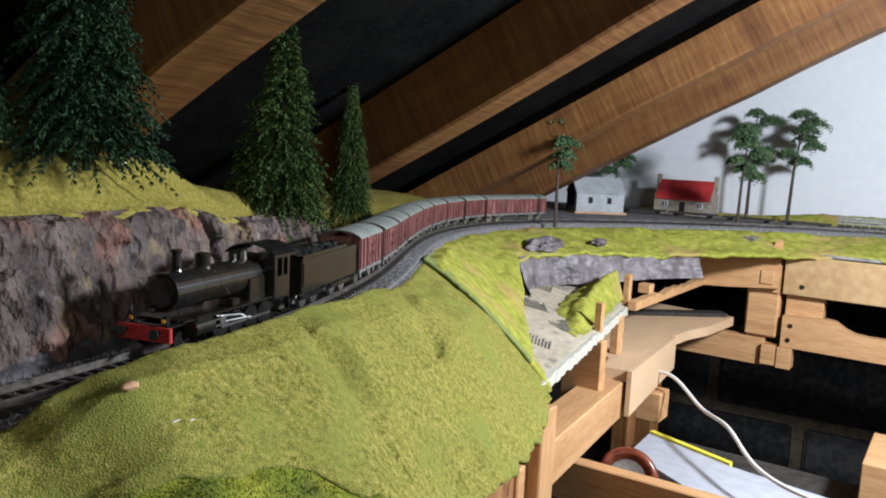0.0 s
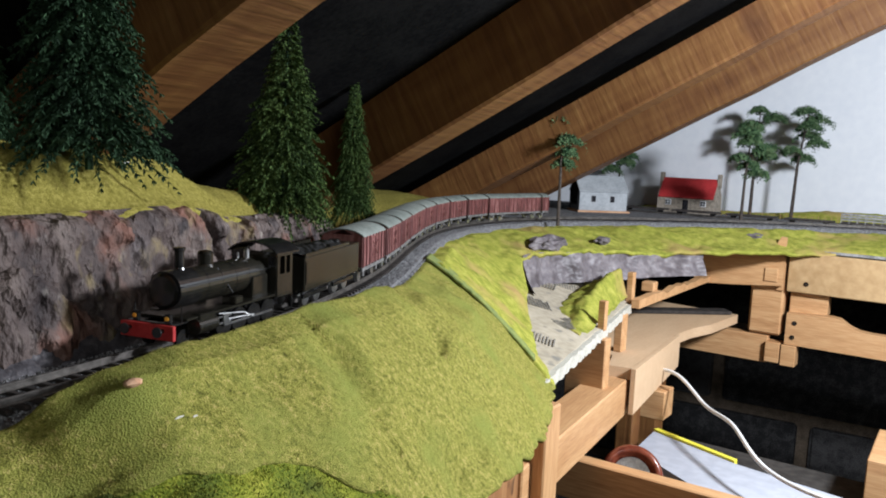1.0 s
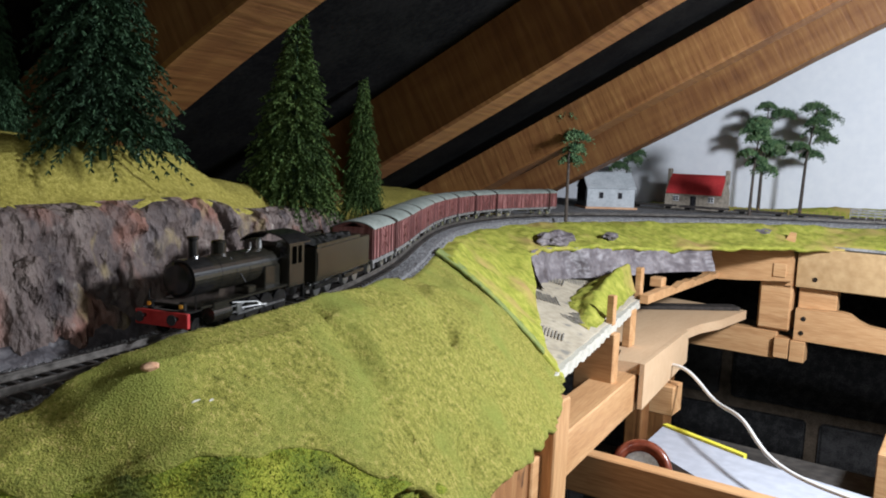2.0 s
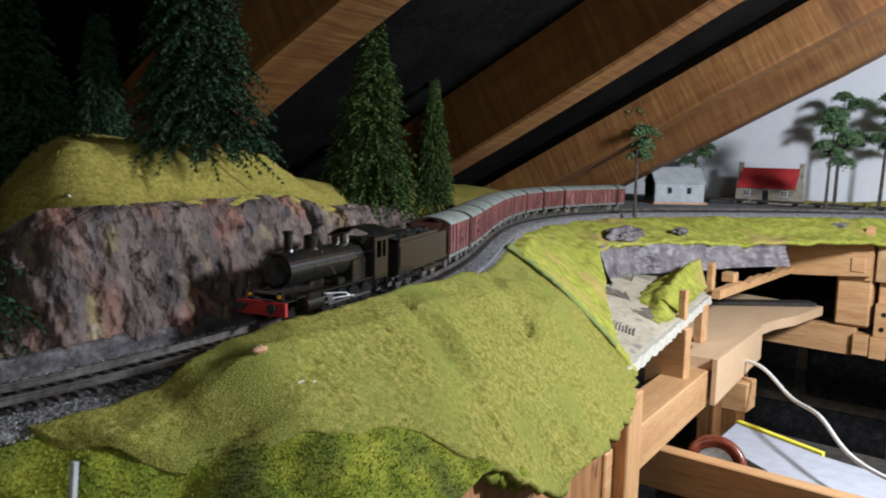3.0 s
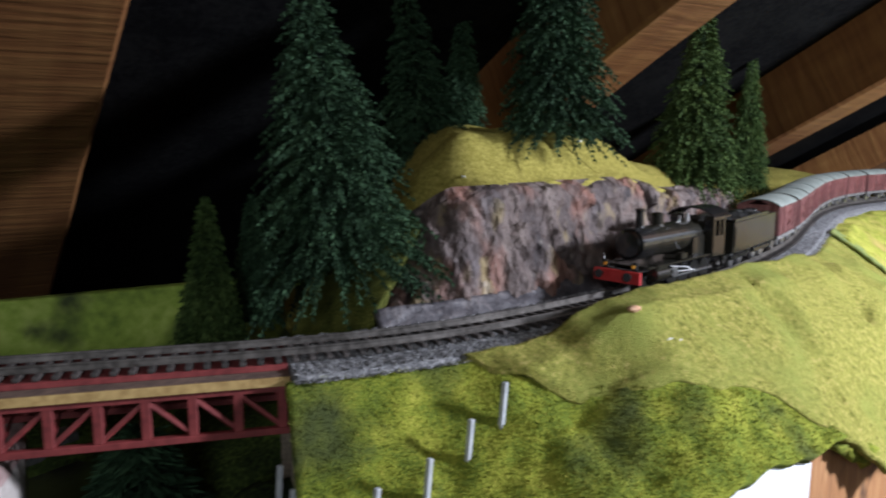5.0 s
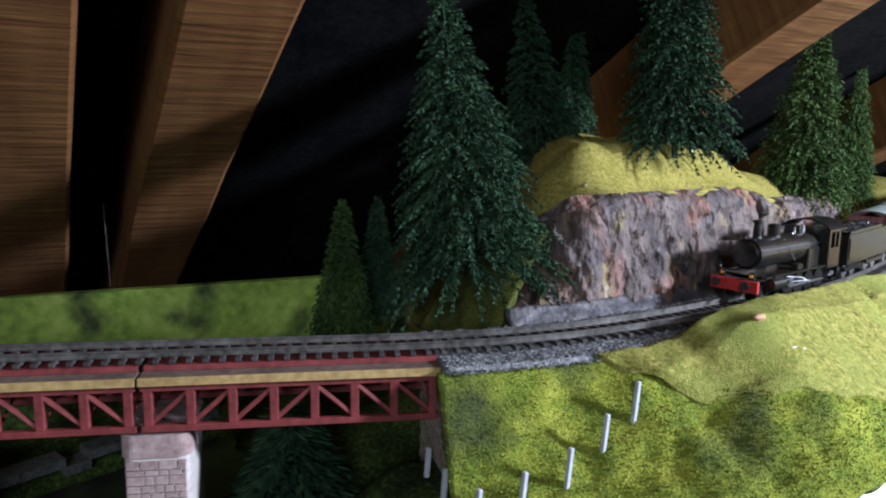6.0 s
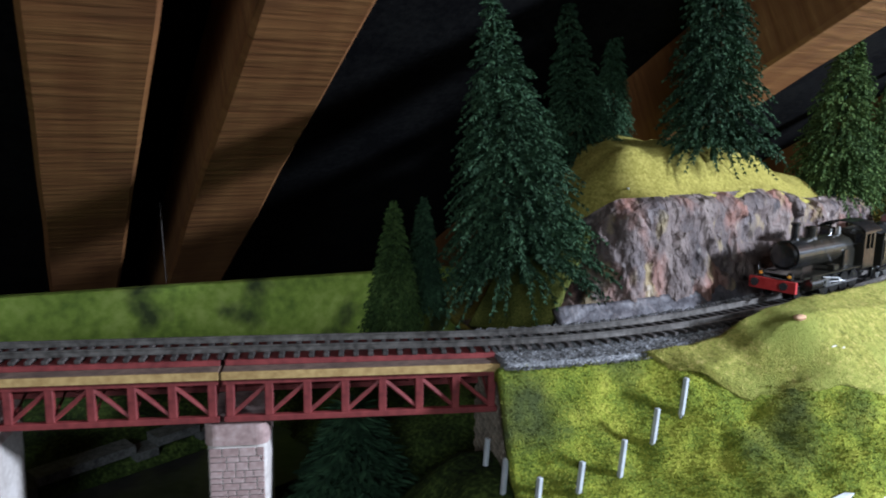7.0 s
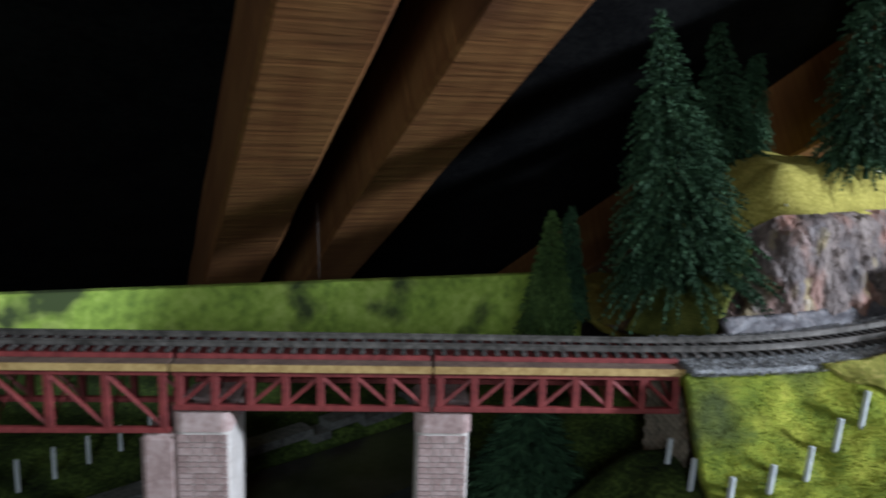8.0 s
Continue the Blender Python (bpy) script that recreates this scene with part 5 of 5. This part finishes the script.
# ---- the bridge ----
def truss(y0, y1, depth, panels):
    """One span between two points of the track, with its deck."""
    c0, c1 = Vector((track_x(y0), y0, 0)), Vector((track_x(y1), y1, 0))
    d = c1 - c0
    L = d.length
    b = empty("bridge_span", Matrix.Translation((c0.x, c0.y, 0.9945)) @ pose(0, 0, 0, 0, 0, math.degrees(math.atan2(d.y, d.x))), "red lattice girder bridge span carrying the track", "bridge", "bridge spans")
    bm = bmesh.new()
    cbox(bm, 0.0005, L - 0.0005, -0.0245, 0.0225, -0.0052, -0.0022, 0.0003)
    deck = part("deck", bm, DECK, b, "brown walkway deck")
    bm = bmesh.new()
    cbox(bm, 0.0005, L - 0.0005, -0.0262, -0.0247, -0.0058, -0.0020, 0.0002)
    part("edge_board", bm, YELLOW_EDGE, deck, "pale raw wood edge")
    bm = bmesh.new()
    cbox(bm, 0.001, L - 0.001, -0.016, 0.016, -0.0022, 0.0004, 0.0003)
    part("track_base", bm, BRIDGE_RED, deck)
    for y in (-0.0225, 0.019):
        for z0, z1, nm in ((-0.0088, -0.0055, "top_chord"), (-depth - 0.003, -depth, "bottom_chord")):
            bm = bmesh.new()
            cbox(bm, 0.001, L - 0.001, y - 0.0016, y + 0.0016, z0, z1, 0.0003)
            part(nm, bm, BRIDGE_RED, b)
        bm = bmesh.new()
        cbox(bm, -0.0019, 0.0019, -0.0016, 0.0016, -depth, -0.008, 0.0003)
        first = None
        for k in range(panels + 1):
            q = first = part("upright", bm, BRIDGE_RED, b) if first is None else first
            if k:
                q = new("upright", first.data)
                q.parent = b
            q.location = (0.004 + (L - 0.008) * k / panels, y, 0)
        for k in range(panels):
            x0, x1 = 0.004 + (L - 0.008) * k / panels, 0.004 + (L - 0.008) * (k + 1) / panels
            bm = bmesh.new()
            z = (-depth, -0.0085) if k < panels / 2 else (-0.0085, -depth)
            rod(bm, (x0, y, z[0]), (x1, y, z[1]), 0.0012, seg=5)
            part("diagonal", bm, BRIDGE_RED, b)
    for k in range(panels + 1):
        bm = bmesh.new()
        x = 0.004 + (L - 0.008) * k / panels
        rod(bm, (x, -0.021, -depth), (x, 0.018, -0.009), 0.0007, seg=5)
        part("cross_brace", bm, BRIDGE_RED, b)


truss(-0.0125, 0.117, 0.0245, 7)
truss(-0.1425, -0.0128, 0.0245, 7)
truss(-0.40, -0.1428, 0.037, 9)
truss(-0.60, -0.402, 0.037, 8)


def pier(y, step):
    """A rounded stone pier below the bridge."""
    a = 1 if step else 0
    x = track_x(y)
    d = on_line(arc_at_y(y))[1]
    p = empty("bridge_pier", pose(x, y, 0.80, 0, 0, math.degrees(math.atan2(d.y, d.x))), "pink-grey stone model bridge pier with pale joints", "pier", "bridge piers")
    w, h = 0.0145, 0.1655

    def outline(g, n=6, r=0.005):
        pts = []
        for cx, cy, a0 in ((w - r, 0.021 - r, 0), (-w + r, 0.021 - r, 90), (-w + r, -0.023 + r, 180), (w - r, -0.023 + r, 270)):
            for k in range(n + 1):
                t = radians(a0 + 90 * k / n)
                pts.append((cx + (r + g) * math.cos(t), cy + (r + g) * math.sin(t)))
        return pts

    bm = bmesh.new()
    slab(bm, outline(-0.0004), 0.0, h - 0.006)
    part("core", bm, MORTAR, p)
    bm = bmesh.new()
    slab(bm, outline(0.0006), h - 0.0105, h)
    part("cap_stone", bm, STONE, p, "plain rounded cap")
    if a:
        bm = bmesh.new()
        cbox(bm, -0.032, -0.0125, -0.0235, 0.021, 0, h - 0.012, 0.003)
        part("step_block", bm, STONE, p)
    rng = random.Random(3)
    row, z = 0, 0.0
    shapes = {}
    while z < h - 0.014:
        hh = rng.choice((0.0028, 0.0036, 0.0044))
        x = -w + 0.0015
        while x < w - 0.003:
            ww = min(rng.choice((0.0042, 0.006, 0.008)), w - 0.0015 - x)
            key = (round(ww, 4), hh)
            if key not in shapes:
                bm = bmesh.new()
                cbox(bm, 0.0003, ww - 0.0003, -0.0009, 0.0006, 0.0003, hh - 0.0003, 0.0002)
                q = part("stone", bm, STONE, p)
                shapes[key] = q.data
            else:
                q = new("stone", shapes[key])
                q.parent = p
            q.location = (x, -0.0228, z)
            x += ww
        z += hh
        row += 1


pier(-0.0065, False)
pier(-0.128, True)
pier(-0.401, False)

# abutment with its wing wall
bm = bmesh.new()
cbox(bm, -0.014, 0.010, -0.030, 0.024, 0.80, 0.9885, 0.001)
ab = part("abutment", bm, ABUT)
d = on_line(arc_at_y(0.125))[1]
ab.matrix_basis = pose(track_x(0.13), 0.13, 0, 0, 0, math.degrees(math.atan2(d.y, d.x)))
tagged(ab, "brown stone bridge abutment at the meadow edge", "abutment")
bm = bmesh.new()
cbox(bm, 0.0003, 0.0057, -0.0009, 0.0, 0.0003, 0.0037, 0.0003)
first = None
for r in range(26):
    for c in range(9):
        q = first = part("stone", bm, ABUT, ab) if first is None else first
        if r or c:
            q = new("stone", first.data)
            q.parent = ab
        q.matrix_basis = pose(-0.014, 0.024 - 0.006 * c - (0.003 if r % 2 else 0), 0.872 + 0.004 * r, 0, 0, -90)
bm = bmesh.new()
cbox(bm, -0.003, 0.003, -0.0855, -0.031, 0.80, 0.935, 0.0008)
q = part("wing", bm, ABUT, ab)
q.location = (-0.012, 0, 0)


# ---- the valley under the bridge ----
def valley_fn(a, b):
    x, y = -0.52 + 0.46 * a, -0.75 + 0.95 * b
    t = (x + 0.30 + 0.45 * (y + 0.11)) / 0.03
    bank = soft(abs(t - 1.3), [(0, 0.0), (1.6, 0.0), (2.4, 0.012), (6, 0.020)])
    back = soft(-x, [(0.30, 0), (0.5, 0.02)])
    wood = soft(y, [(0.0, 0.0), (0.16, 0.05)]) * soft(-x, [(0.2, 0.2), (0.3, 1.0), (0.38, 1.0), (0.45, 0.0)])
    rise = 0.052 * soft(y, [(0.03, 0.0), (0.10, 1.0)]) * soft(-x, [(0.06, 1.0), (0.16, 1.0), (0.23, 0.0)])
    return rough(Vector((x, y, 0.868 + max(bank + back + wood, bank + rise))), 0.004, 45, 7)


# Green kept very dark: the shade under the bridge is put into the colour.
VALLEY = material("shaded_valley_scatter", [(0.2, (0.006, 0.008, 0.004)), (0.5, (0.022, 0.034, 0.008)), (0.8, (0.07, 0.10, 0.02))], 0.95, 30, 400, 0.6, 0.002, spec=0.1)
sheet("valley_floor", VALLEY, valley_fn, 90, 170, 0.006, "green valley floor below the bridge, darkened for shade", "ground")
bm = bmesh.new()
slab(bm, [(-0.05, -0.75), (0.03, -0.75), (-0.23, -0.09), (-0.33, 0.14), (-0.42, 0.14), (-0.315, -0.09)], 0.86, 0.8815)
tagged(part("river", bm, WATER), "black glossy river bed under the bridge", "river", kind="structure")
SEAM_PATH = material("path_gravel", [(0.2, (0.02, 0.02, 0.02)), (0.8, (0.10, 0.10, 0.095))], 0.9, 200, 700, 0.6, 0.001)
bm = bmesh.new()
for k in range(30):
    t0, t1 = k / 30, (k + 1) / 30
    q = []
    for t, o in ((t0, 0), (t1, 0), (t1, 0.016), (t0, 0.016)):
        x, y = -0.19 - 0.20 * t, -0.38 + 0.42 * t
        q.append(bm.verts.new((x - o * 0.9, y - o * 0.43, 0.8835 + 0.006 * t)))
    bm.faces.new(q)
ob = part("river_path", bm, SEAM_PATH)
md = ob.modifiers.new("thickness", "SOLIDIFY")
md.thickness = 0.006
tagged(ob, "narrow grey gravel path along the river", "path", kind="structure")
plank("backboard", (-0.512, -0.50, -0.9, 0.24, 0.88, 0.9655), BOARD_GREEN, "green painted low backboard behind the bridge", "backboard")


def peg(x, y, z, h, tilt, group, label):
    bm = bmesh.new()
    cbox(bm, -0.0011, 0.0011, -0.0011, 0.0011, -0.006, h, 0.0003)
    ob = part("fence_post", bm, POST_GREY)
    ob.matrix_basis = pose(x, y, z, tilt, 0, 10)
    tagged(ob, label, "post", group)


for x, y, h in ((-0.0978, 0.1240, 0.0185), (-0.0995, 0.1472, 0.0190), (-0.1061, 0.170, 0.0195), (-0.1095, 0.189, 0.0175)):
    peg(x, y, bank_z(y, x - track_x(y)) - 0.001, h, -6, "posts in the meadow", "thin white plastic post standing in the meadow")
for x, y in ((-0.1035, 0.1065), (-0.1255, 0.101), (-0.149, 0.103)):
    peg(x, y, 0.936, 0.0190, -4, "posts in the meadow", "thin white plastic post below the abutment")
for k in range(6):
    peg(-0.305 - 0.012 * k, -0.262 + 0.0185 * k, 0.888 + 0.0006 * k, 0.0155, 0, "posts in the valley", "thin white plastic post beside the river path")


# ---- the station yard ----
def gable_house():
    L, W, eave, ridge = 0.132, 0.05, 0.040, 0.0795
    e = empty("stone_house", pose(-0.408, 1.865, 0.9905, 0, 0, -1), "grey stone model cottage with a bright red roof", "house")
    bm = bmesh.new()
    prism(bm, [(-W / 2, 0), (W / 2, 0), (W / 2, eave), (0, ridge - 0.004), (-W / 2, eave)], -L / 2, L / 2)
    part("wall", bm, HOUSE_STONE, e)
    for s in (-1, 1):
        bm = bmesh.new()
        o = [(s * (W / 2 + 0.004), eave - 0.004), (0, ridge), (0, ridge - 0.0022), (s * (W / 2 + 0.003), eave - 0.006)]
        prism(bm, o, -L / 2 + 0.003, L / 2 - 0.003)
        part("roof", bm, ROOF_RED, e, "bright red roof slope")
        bm = bmesh.new()
        cbox(bm, s * (L / 2) - 0.004, s * (L / 2) + 0.004, -0.006, 0.006, ridge - 0.02, ridge + 0.0115, 0.0008)
        part("chimney", bm, HOUSE_STONE, e)
    for x in (-0.040, 0.040):
        bm = bmesh.new()
        cbox(bm, x - 0.0065, x + 0.0065, -W / 2 - 0.0012, -W / 2 + 0.001, 0.0170, 0.0300, 0.0004)
        w = part("window", bm, WHITE_PLASTIC, e)
        for sx in (-1, 1):
            for sz in (0, 1):
                bm = bmesh.new()
                cbox(bm, x + sx * 0.003 - 0.0022, x + sx * 0.003 + 0.0022, -W / 2 - 0.0018, -W / 2 - 0.001, 0.0185 + sz * 0.0055, 0.0230 + sz * 0.0055)
                part("pane", bm, GLASS_DARK, w)
    bm = bmesh.new()
    cbox(bm, -0.0065, 0.0065, -W / 2 - 0.0012, -W / 2 + 0.001, 0.0, 0.0300, 0.0004)
    part("door", bm, GLASS_DARK, e)


def shed():
    L, W, eave, ridge = 0.108, 0.070, 0.048, 0.078
    e = empty("goods_shed", pose(-0.546, 1.665, 0.9905, 0, 0, 43), "pale grey model goods shed with a dark gable opening", "shed")
    bm = bmesh.new()
    prism(bm, [(-W / 2, 0), (W / 2, 0), (W / 2, eave), (0, ridge - 0.003), (-W / 2, eave)], -L / 2 + 0.001, L / 2 - 0.001)
    part("wall", bm, SHED_WHITE, e)
    for s in (-1, 1):
        bm = bmesh.new()
        prism(bm, [(s * (W / 2 + 0.003), eave - 0.003), (0, ridge), (0, ridge - 0.002), (s * (W / 2 + 0.002), eave - 0.005)], -L / 2 - 0.001, L / 2 + 0.001)
        part("roof", bm, SHED_WHITE, e)
    bm = bmesh.new()
    prism(bm, [(-W / 2 + 0.006, 0.002), (W / 2 - 0.006, 0.002), (W / 2 - 0.006, eave), (0, ridge - 0.008), (-W / 2 + 0.006, eave)], -L / 2 - 0.0014, -L / 2 + 0.004)
    part("gable_opening", bm, GLASS_DARK, e)
    for x in (-0.022, 0.020):
        bm = bmesh.new()
        cbox(bm, x - 0.005, x + 0.005, -W / 2 - 0.0012, -W / 2 + 0.001, 0.022, 0.036, 0.0004)
        w = part("window", bm, GREY_PLASTIC, e)
        bm = bmesh.new()
        cbox(bm, x - 0.0042, x + 0.0042, -W / 2 - 0.0017, -W / 2 - 0.001, 0.023, 0.035)
        part("pane", bm, GLASS_DARK, w)
    bm = bmesh.new()
    cbox(bm, -L / 2 - 0.004, L / 2 + 0.004, -W / 2 - 0.008, W / 2, 0.0, 0.004, 0.0005)
    part("plinth", bm, CARD, e, "pale pink card base")


gable_house()
shed()


def scots_pine(place, height, pads, seed, lean=0.0, crown=0.45):
    """A tall bare trunk with flat clumps of foliage."""
    rng = random.Random(seed)
    t = empty("pine_tree", pose(*place), "tall model pine with a bare trunk and flat clumps", "tree", "pines in the yard")
    bm = bmesh.new()
    top = Vector((lean, 0, height * 0.97))
    rod(bm, (0, 0, -0.003), top * 0.5 + Vector((lean * -0.3, 0, 0)), height * 0.017, height * 0.012, 7)
    rod(bm, top * 0.5 + Vector((lean * -0.3, 0, 0)), top, height * 0.012, height * 0.003, 7)
    spots = []
    for k in range(pads):
        f = crown + (1 - crown) * (k + 0.5) / pads
        a = rng.uniform(0, 6.28)
        r = height * rng.uniform(0.06, 0.12) * (1.0 if k < pads - 1 else 0.2)
        c = Vector((top.x * f + r * math.cos(a), r * math.sin(a), height * f))
        rod(bm, Vector((top.x * f * 0.98, 0, height * (f - 0.05))), c, height * 0.005, height * 0.002, 5)
        spots.append((c, height * rng.uniform(0.10, 0.16)))
    part("trunk", bm, BARK, t)
    verts, faces = [], []
    for c, r in spots:
        for _ in range(1300):
            a, q = rng.uniform(0, 6.283), math.sqrt(rng.random()) * rng.uniform(0.8, 1.1)
            lobe = 0.80 + 0.22 * math.sin(3 * a + c.z * 90) + 0.12 * math.sin(5 * a + c.x * 300)
            q *= lobe
            p = c + Vector((q * math.cos(a), q * math.sin(a), 0.16 - 0.50 * q * q + rng.gauss(0, 0.11))) * r
            u = Vector((rng.uniform(-1, 1), rng.uniform(-1, 1), rng.uniform(-0.6, 1))).normalized()
            w = u.orthogonal().normalized()
            k = rng.uniform(0.0018, 0.0036)
            i = len(verts)
            verts.extend((p - w * k * 0.5, p + w * k * 0.5, p + u * k * 1.3))
            faces.append((i, i + 1, i + 2))
    me = bpy.data.meshes.new("crown")
    me.from_pydata(verts, [], faces)
    me.materials.append(PINE_GREEN)
    new("crown", me).parent = t


scots_pine((-0.236, 1.638, 0.985), 0.200, 7, 1, 0.008, 0.48)
scots_pine((-0.275, 1.875, 0.9905), 0.243, 7, 2, 0.004, 0.52)
scots_pine((-0.190, 1.875, 0.9905), 0.240, 7, 3, 0.016, 0.52)
scots_pine((-0.426, 1.235, 0.994), 0.182, 5, 4, -0.004, 0.50)
scots_pine((-0.572, 1.84, 0.9905), 0.186, 6, 5, 0.002, 0.45)


def flat_wagon(x, y, turn, length, loaded):
    v = empty("flat_wagon", pose(x, y, 0.9935, 0, 0, turn), "grey open flat wagon standing in the siding" if not loaded else "grey open wagon with barred sides in the siding", "railway wagon", "wagons in the siding")
    h = length / 2
    bm = bmesh.new()
    cbox(bm, -h, h, -0.014, 0.014, 0.0068, 0.0088, 0.0004)
    part("floor", bm, SLEEPER, v)
    for s in (-1, 1):
        bm = bmesh.new()
        cbox(bm, -h, h, s * 0.0135 - 0.0008, s * 0.0135 + 0.0008, 0.0048, 0.0084, 0.0003)
        part("sole_bar", bm, SLEEPER, v)
        if loaded:
            for z in (0.0125, 0.0175, 0.0225):
                bm = bmesh.new()
                cbox(bm, -h, h, s * 0.0135 - 0.0005, s * 0.0135 + 0.0005, z, z + 0.0022, 0.0002)
                part("side_plank", bm, GREY_PLASTIC, v)
            for k in range(7):
                bm = bmesh.new()
                q = -h + 0.001 + (length - 0.002) * k / 6
                cbox(bm, q - 0.0007, q + 0.0007, s * 0.0142 - 0.0006, s * 0.0142 + 0.0006, 0.007, 0.0255)
                part("stanchion", bm, GREY_PLASTIC, v)
    for q in (-h + 0.014, h - 0.014):
        wheelset(v, q, 0.0036, mat=BLACK)


sid = empty("siding_track", Matrix(), "second track laid in front of the cottage", "track", kind="structure")
for off in (-0.00825, 0.00825):
    bm = bmesh.new()
    cbox(bm, -0.62, 0.8, 1.765 + off - 0.0006, 1.765 + off + 0.0006, 0.9903, 0.9935)
    part("rail", bm, RAIL, sid)
for x, ln, ld in ((-0.475, 0.10, False), (-0.36, 0.10, False), (-0.245, 0.10, False), (-0.135, 0.09, False), (-0.035, 0.085, True), (0.065, 0.085, True), (0.165, 0.085, True)):
    flat_wagon(x, 1.765, 0, ln, ld)


def yard_bank_fn(a, b):
    x, y = -0.55 + 1.6 * a, 1.900 + 0.07 * b
    return rough(Vector((x, y, 0.990 + 0.022 * soft(b, [(0, 0), (0.6, 1), (1, 1)]) * soft(x, [(-0.3, 0.25), (-0.1, 1)]))), 0.003, 50, 4)


sheet("yard_verge", GRASS_BRIGHT, yard_bank_fn, 100, 14, 0.004, "low yellow-green verge at the foot of the white board", "verge")


def green_corner_fn(a, b):
    x = -0.30 + 1.1 * a
    y = 1.69 - 0.13 * b - 0.10 * soft(-x, [(0.15, 0), (0.3, 0.3)])
    return rough(Vector((x, y + 0.03 * a, 0.9895 - 0.028 * b ** 1.4)), 0.003, 45, 6)


sheet("front_verge", GRASS_BRIGHT, green_corner_fn, 100, 20, 0.006, "bright green flock verge along the layout front", "verge")
bm = bmesh.new()
cbox(bm, -0.0006, 0.0006, -0.0006, 0.0006, -0.003, 0.0125)
fence = None
first = None
fence = empty("yard_fence", pose(0, 1.870, 0.9905), "thin pale post and wire fence behind the siding", "fence")
for k in range(30):
    q = first = part("post", bm, YELLOW_EDGE, fence) if first is None else first
    if k:
        q = new("post", first.data)
        q.parent = fence
    q.location = (-0.335 + 0.0125 * k, 0, 0)
for z in (0.005, 0.010):
    bm = bmesh.new()
    rod(bm, (-0.335, 0, z), (0.03, 0, z), 0.0003, seg=4)
    part("wire", bm, YELLOW_EDGE, fence)

# ---- small things ----
bm = bmesh.new()
bmesh.ops.create_icosphere(bm, subdivisions=2, radius=1)
for v in bm.verts:
    k = 1 + 0.25 * noise.noise(v.co * 2)
    v.co = Vector((v.co.x * 0.0026 * k, v.co.y * 0.0038 * k, v.co.z * 0.0018 * k))
ob = part("pink_chip", bm, CARD)
q = mound_fn(0.128, 0.52)
ob.location = (q.x, q.y, q.z + 0.001)
tagged(ob, "small pinkish chip of card lying on the grass", "chip")


def fleck(place, sx, sy, turn, name, label, mat):
    bm = bmesh.new()
    bmesh.ops.create_icosphere(bm, subdivisions=2, radius=1)
    for v in bm.verts:
        k = 1 + 0.5 * noise.noise(v.co * 2.3 + Vector(place) * 90)
        v.co = Vector((v.co.x * sx * k, v.co.y * sy * k, v.co.z * 0.0007))
    ob = part(name, bm, mat)
    ob.matrix_basis = pose(*place, 0, 12, turn)
    tagged(ob, label, name.replace("_", " "))


for a0, b0, sy in ((0.140, 0.72, 0.0022), (0.152, 0.71, 0.0014)):
    p = mound_fn(a0, b0)
    fleck((p.x, p.y, p.z), 0.0003, sy, 10, "paint_streak", "thin pale scratch of paint on the mound", FOAM)
p = top_fn(0.285, 0.10)
fleck((p.x, p.y, p.z + 0.0004), 0.0008, 0.0025, 20, "white_chip", "small white chip lying on the hill grass", WHITE_PLASTIC)
p = top_fn(0.12, 0.05)
fleck((p.x, p.y, p.z + 0.0004), 0.0008, 0.0025, 70, "white_chip", "small white chip lying on the hill grass", WHITE_PLASTIC)
bm = bmesh.new()
rod(bm, (-0.52, -0.028, 0.9655), (-0.522, -0.030, 1.036), 0.0004, seg=5)
tagged(part("hanging_string", bm, SLEEPER), "thin grey string hanging behind the backboard", "string")
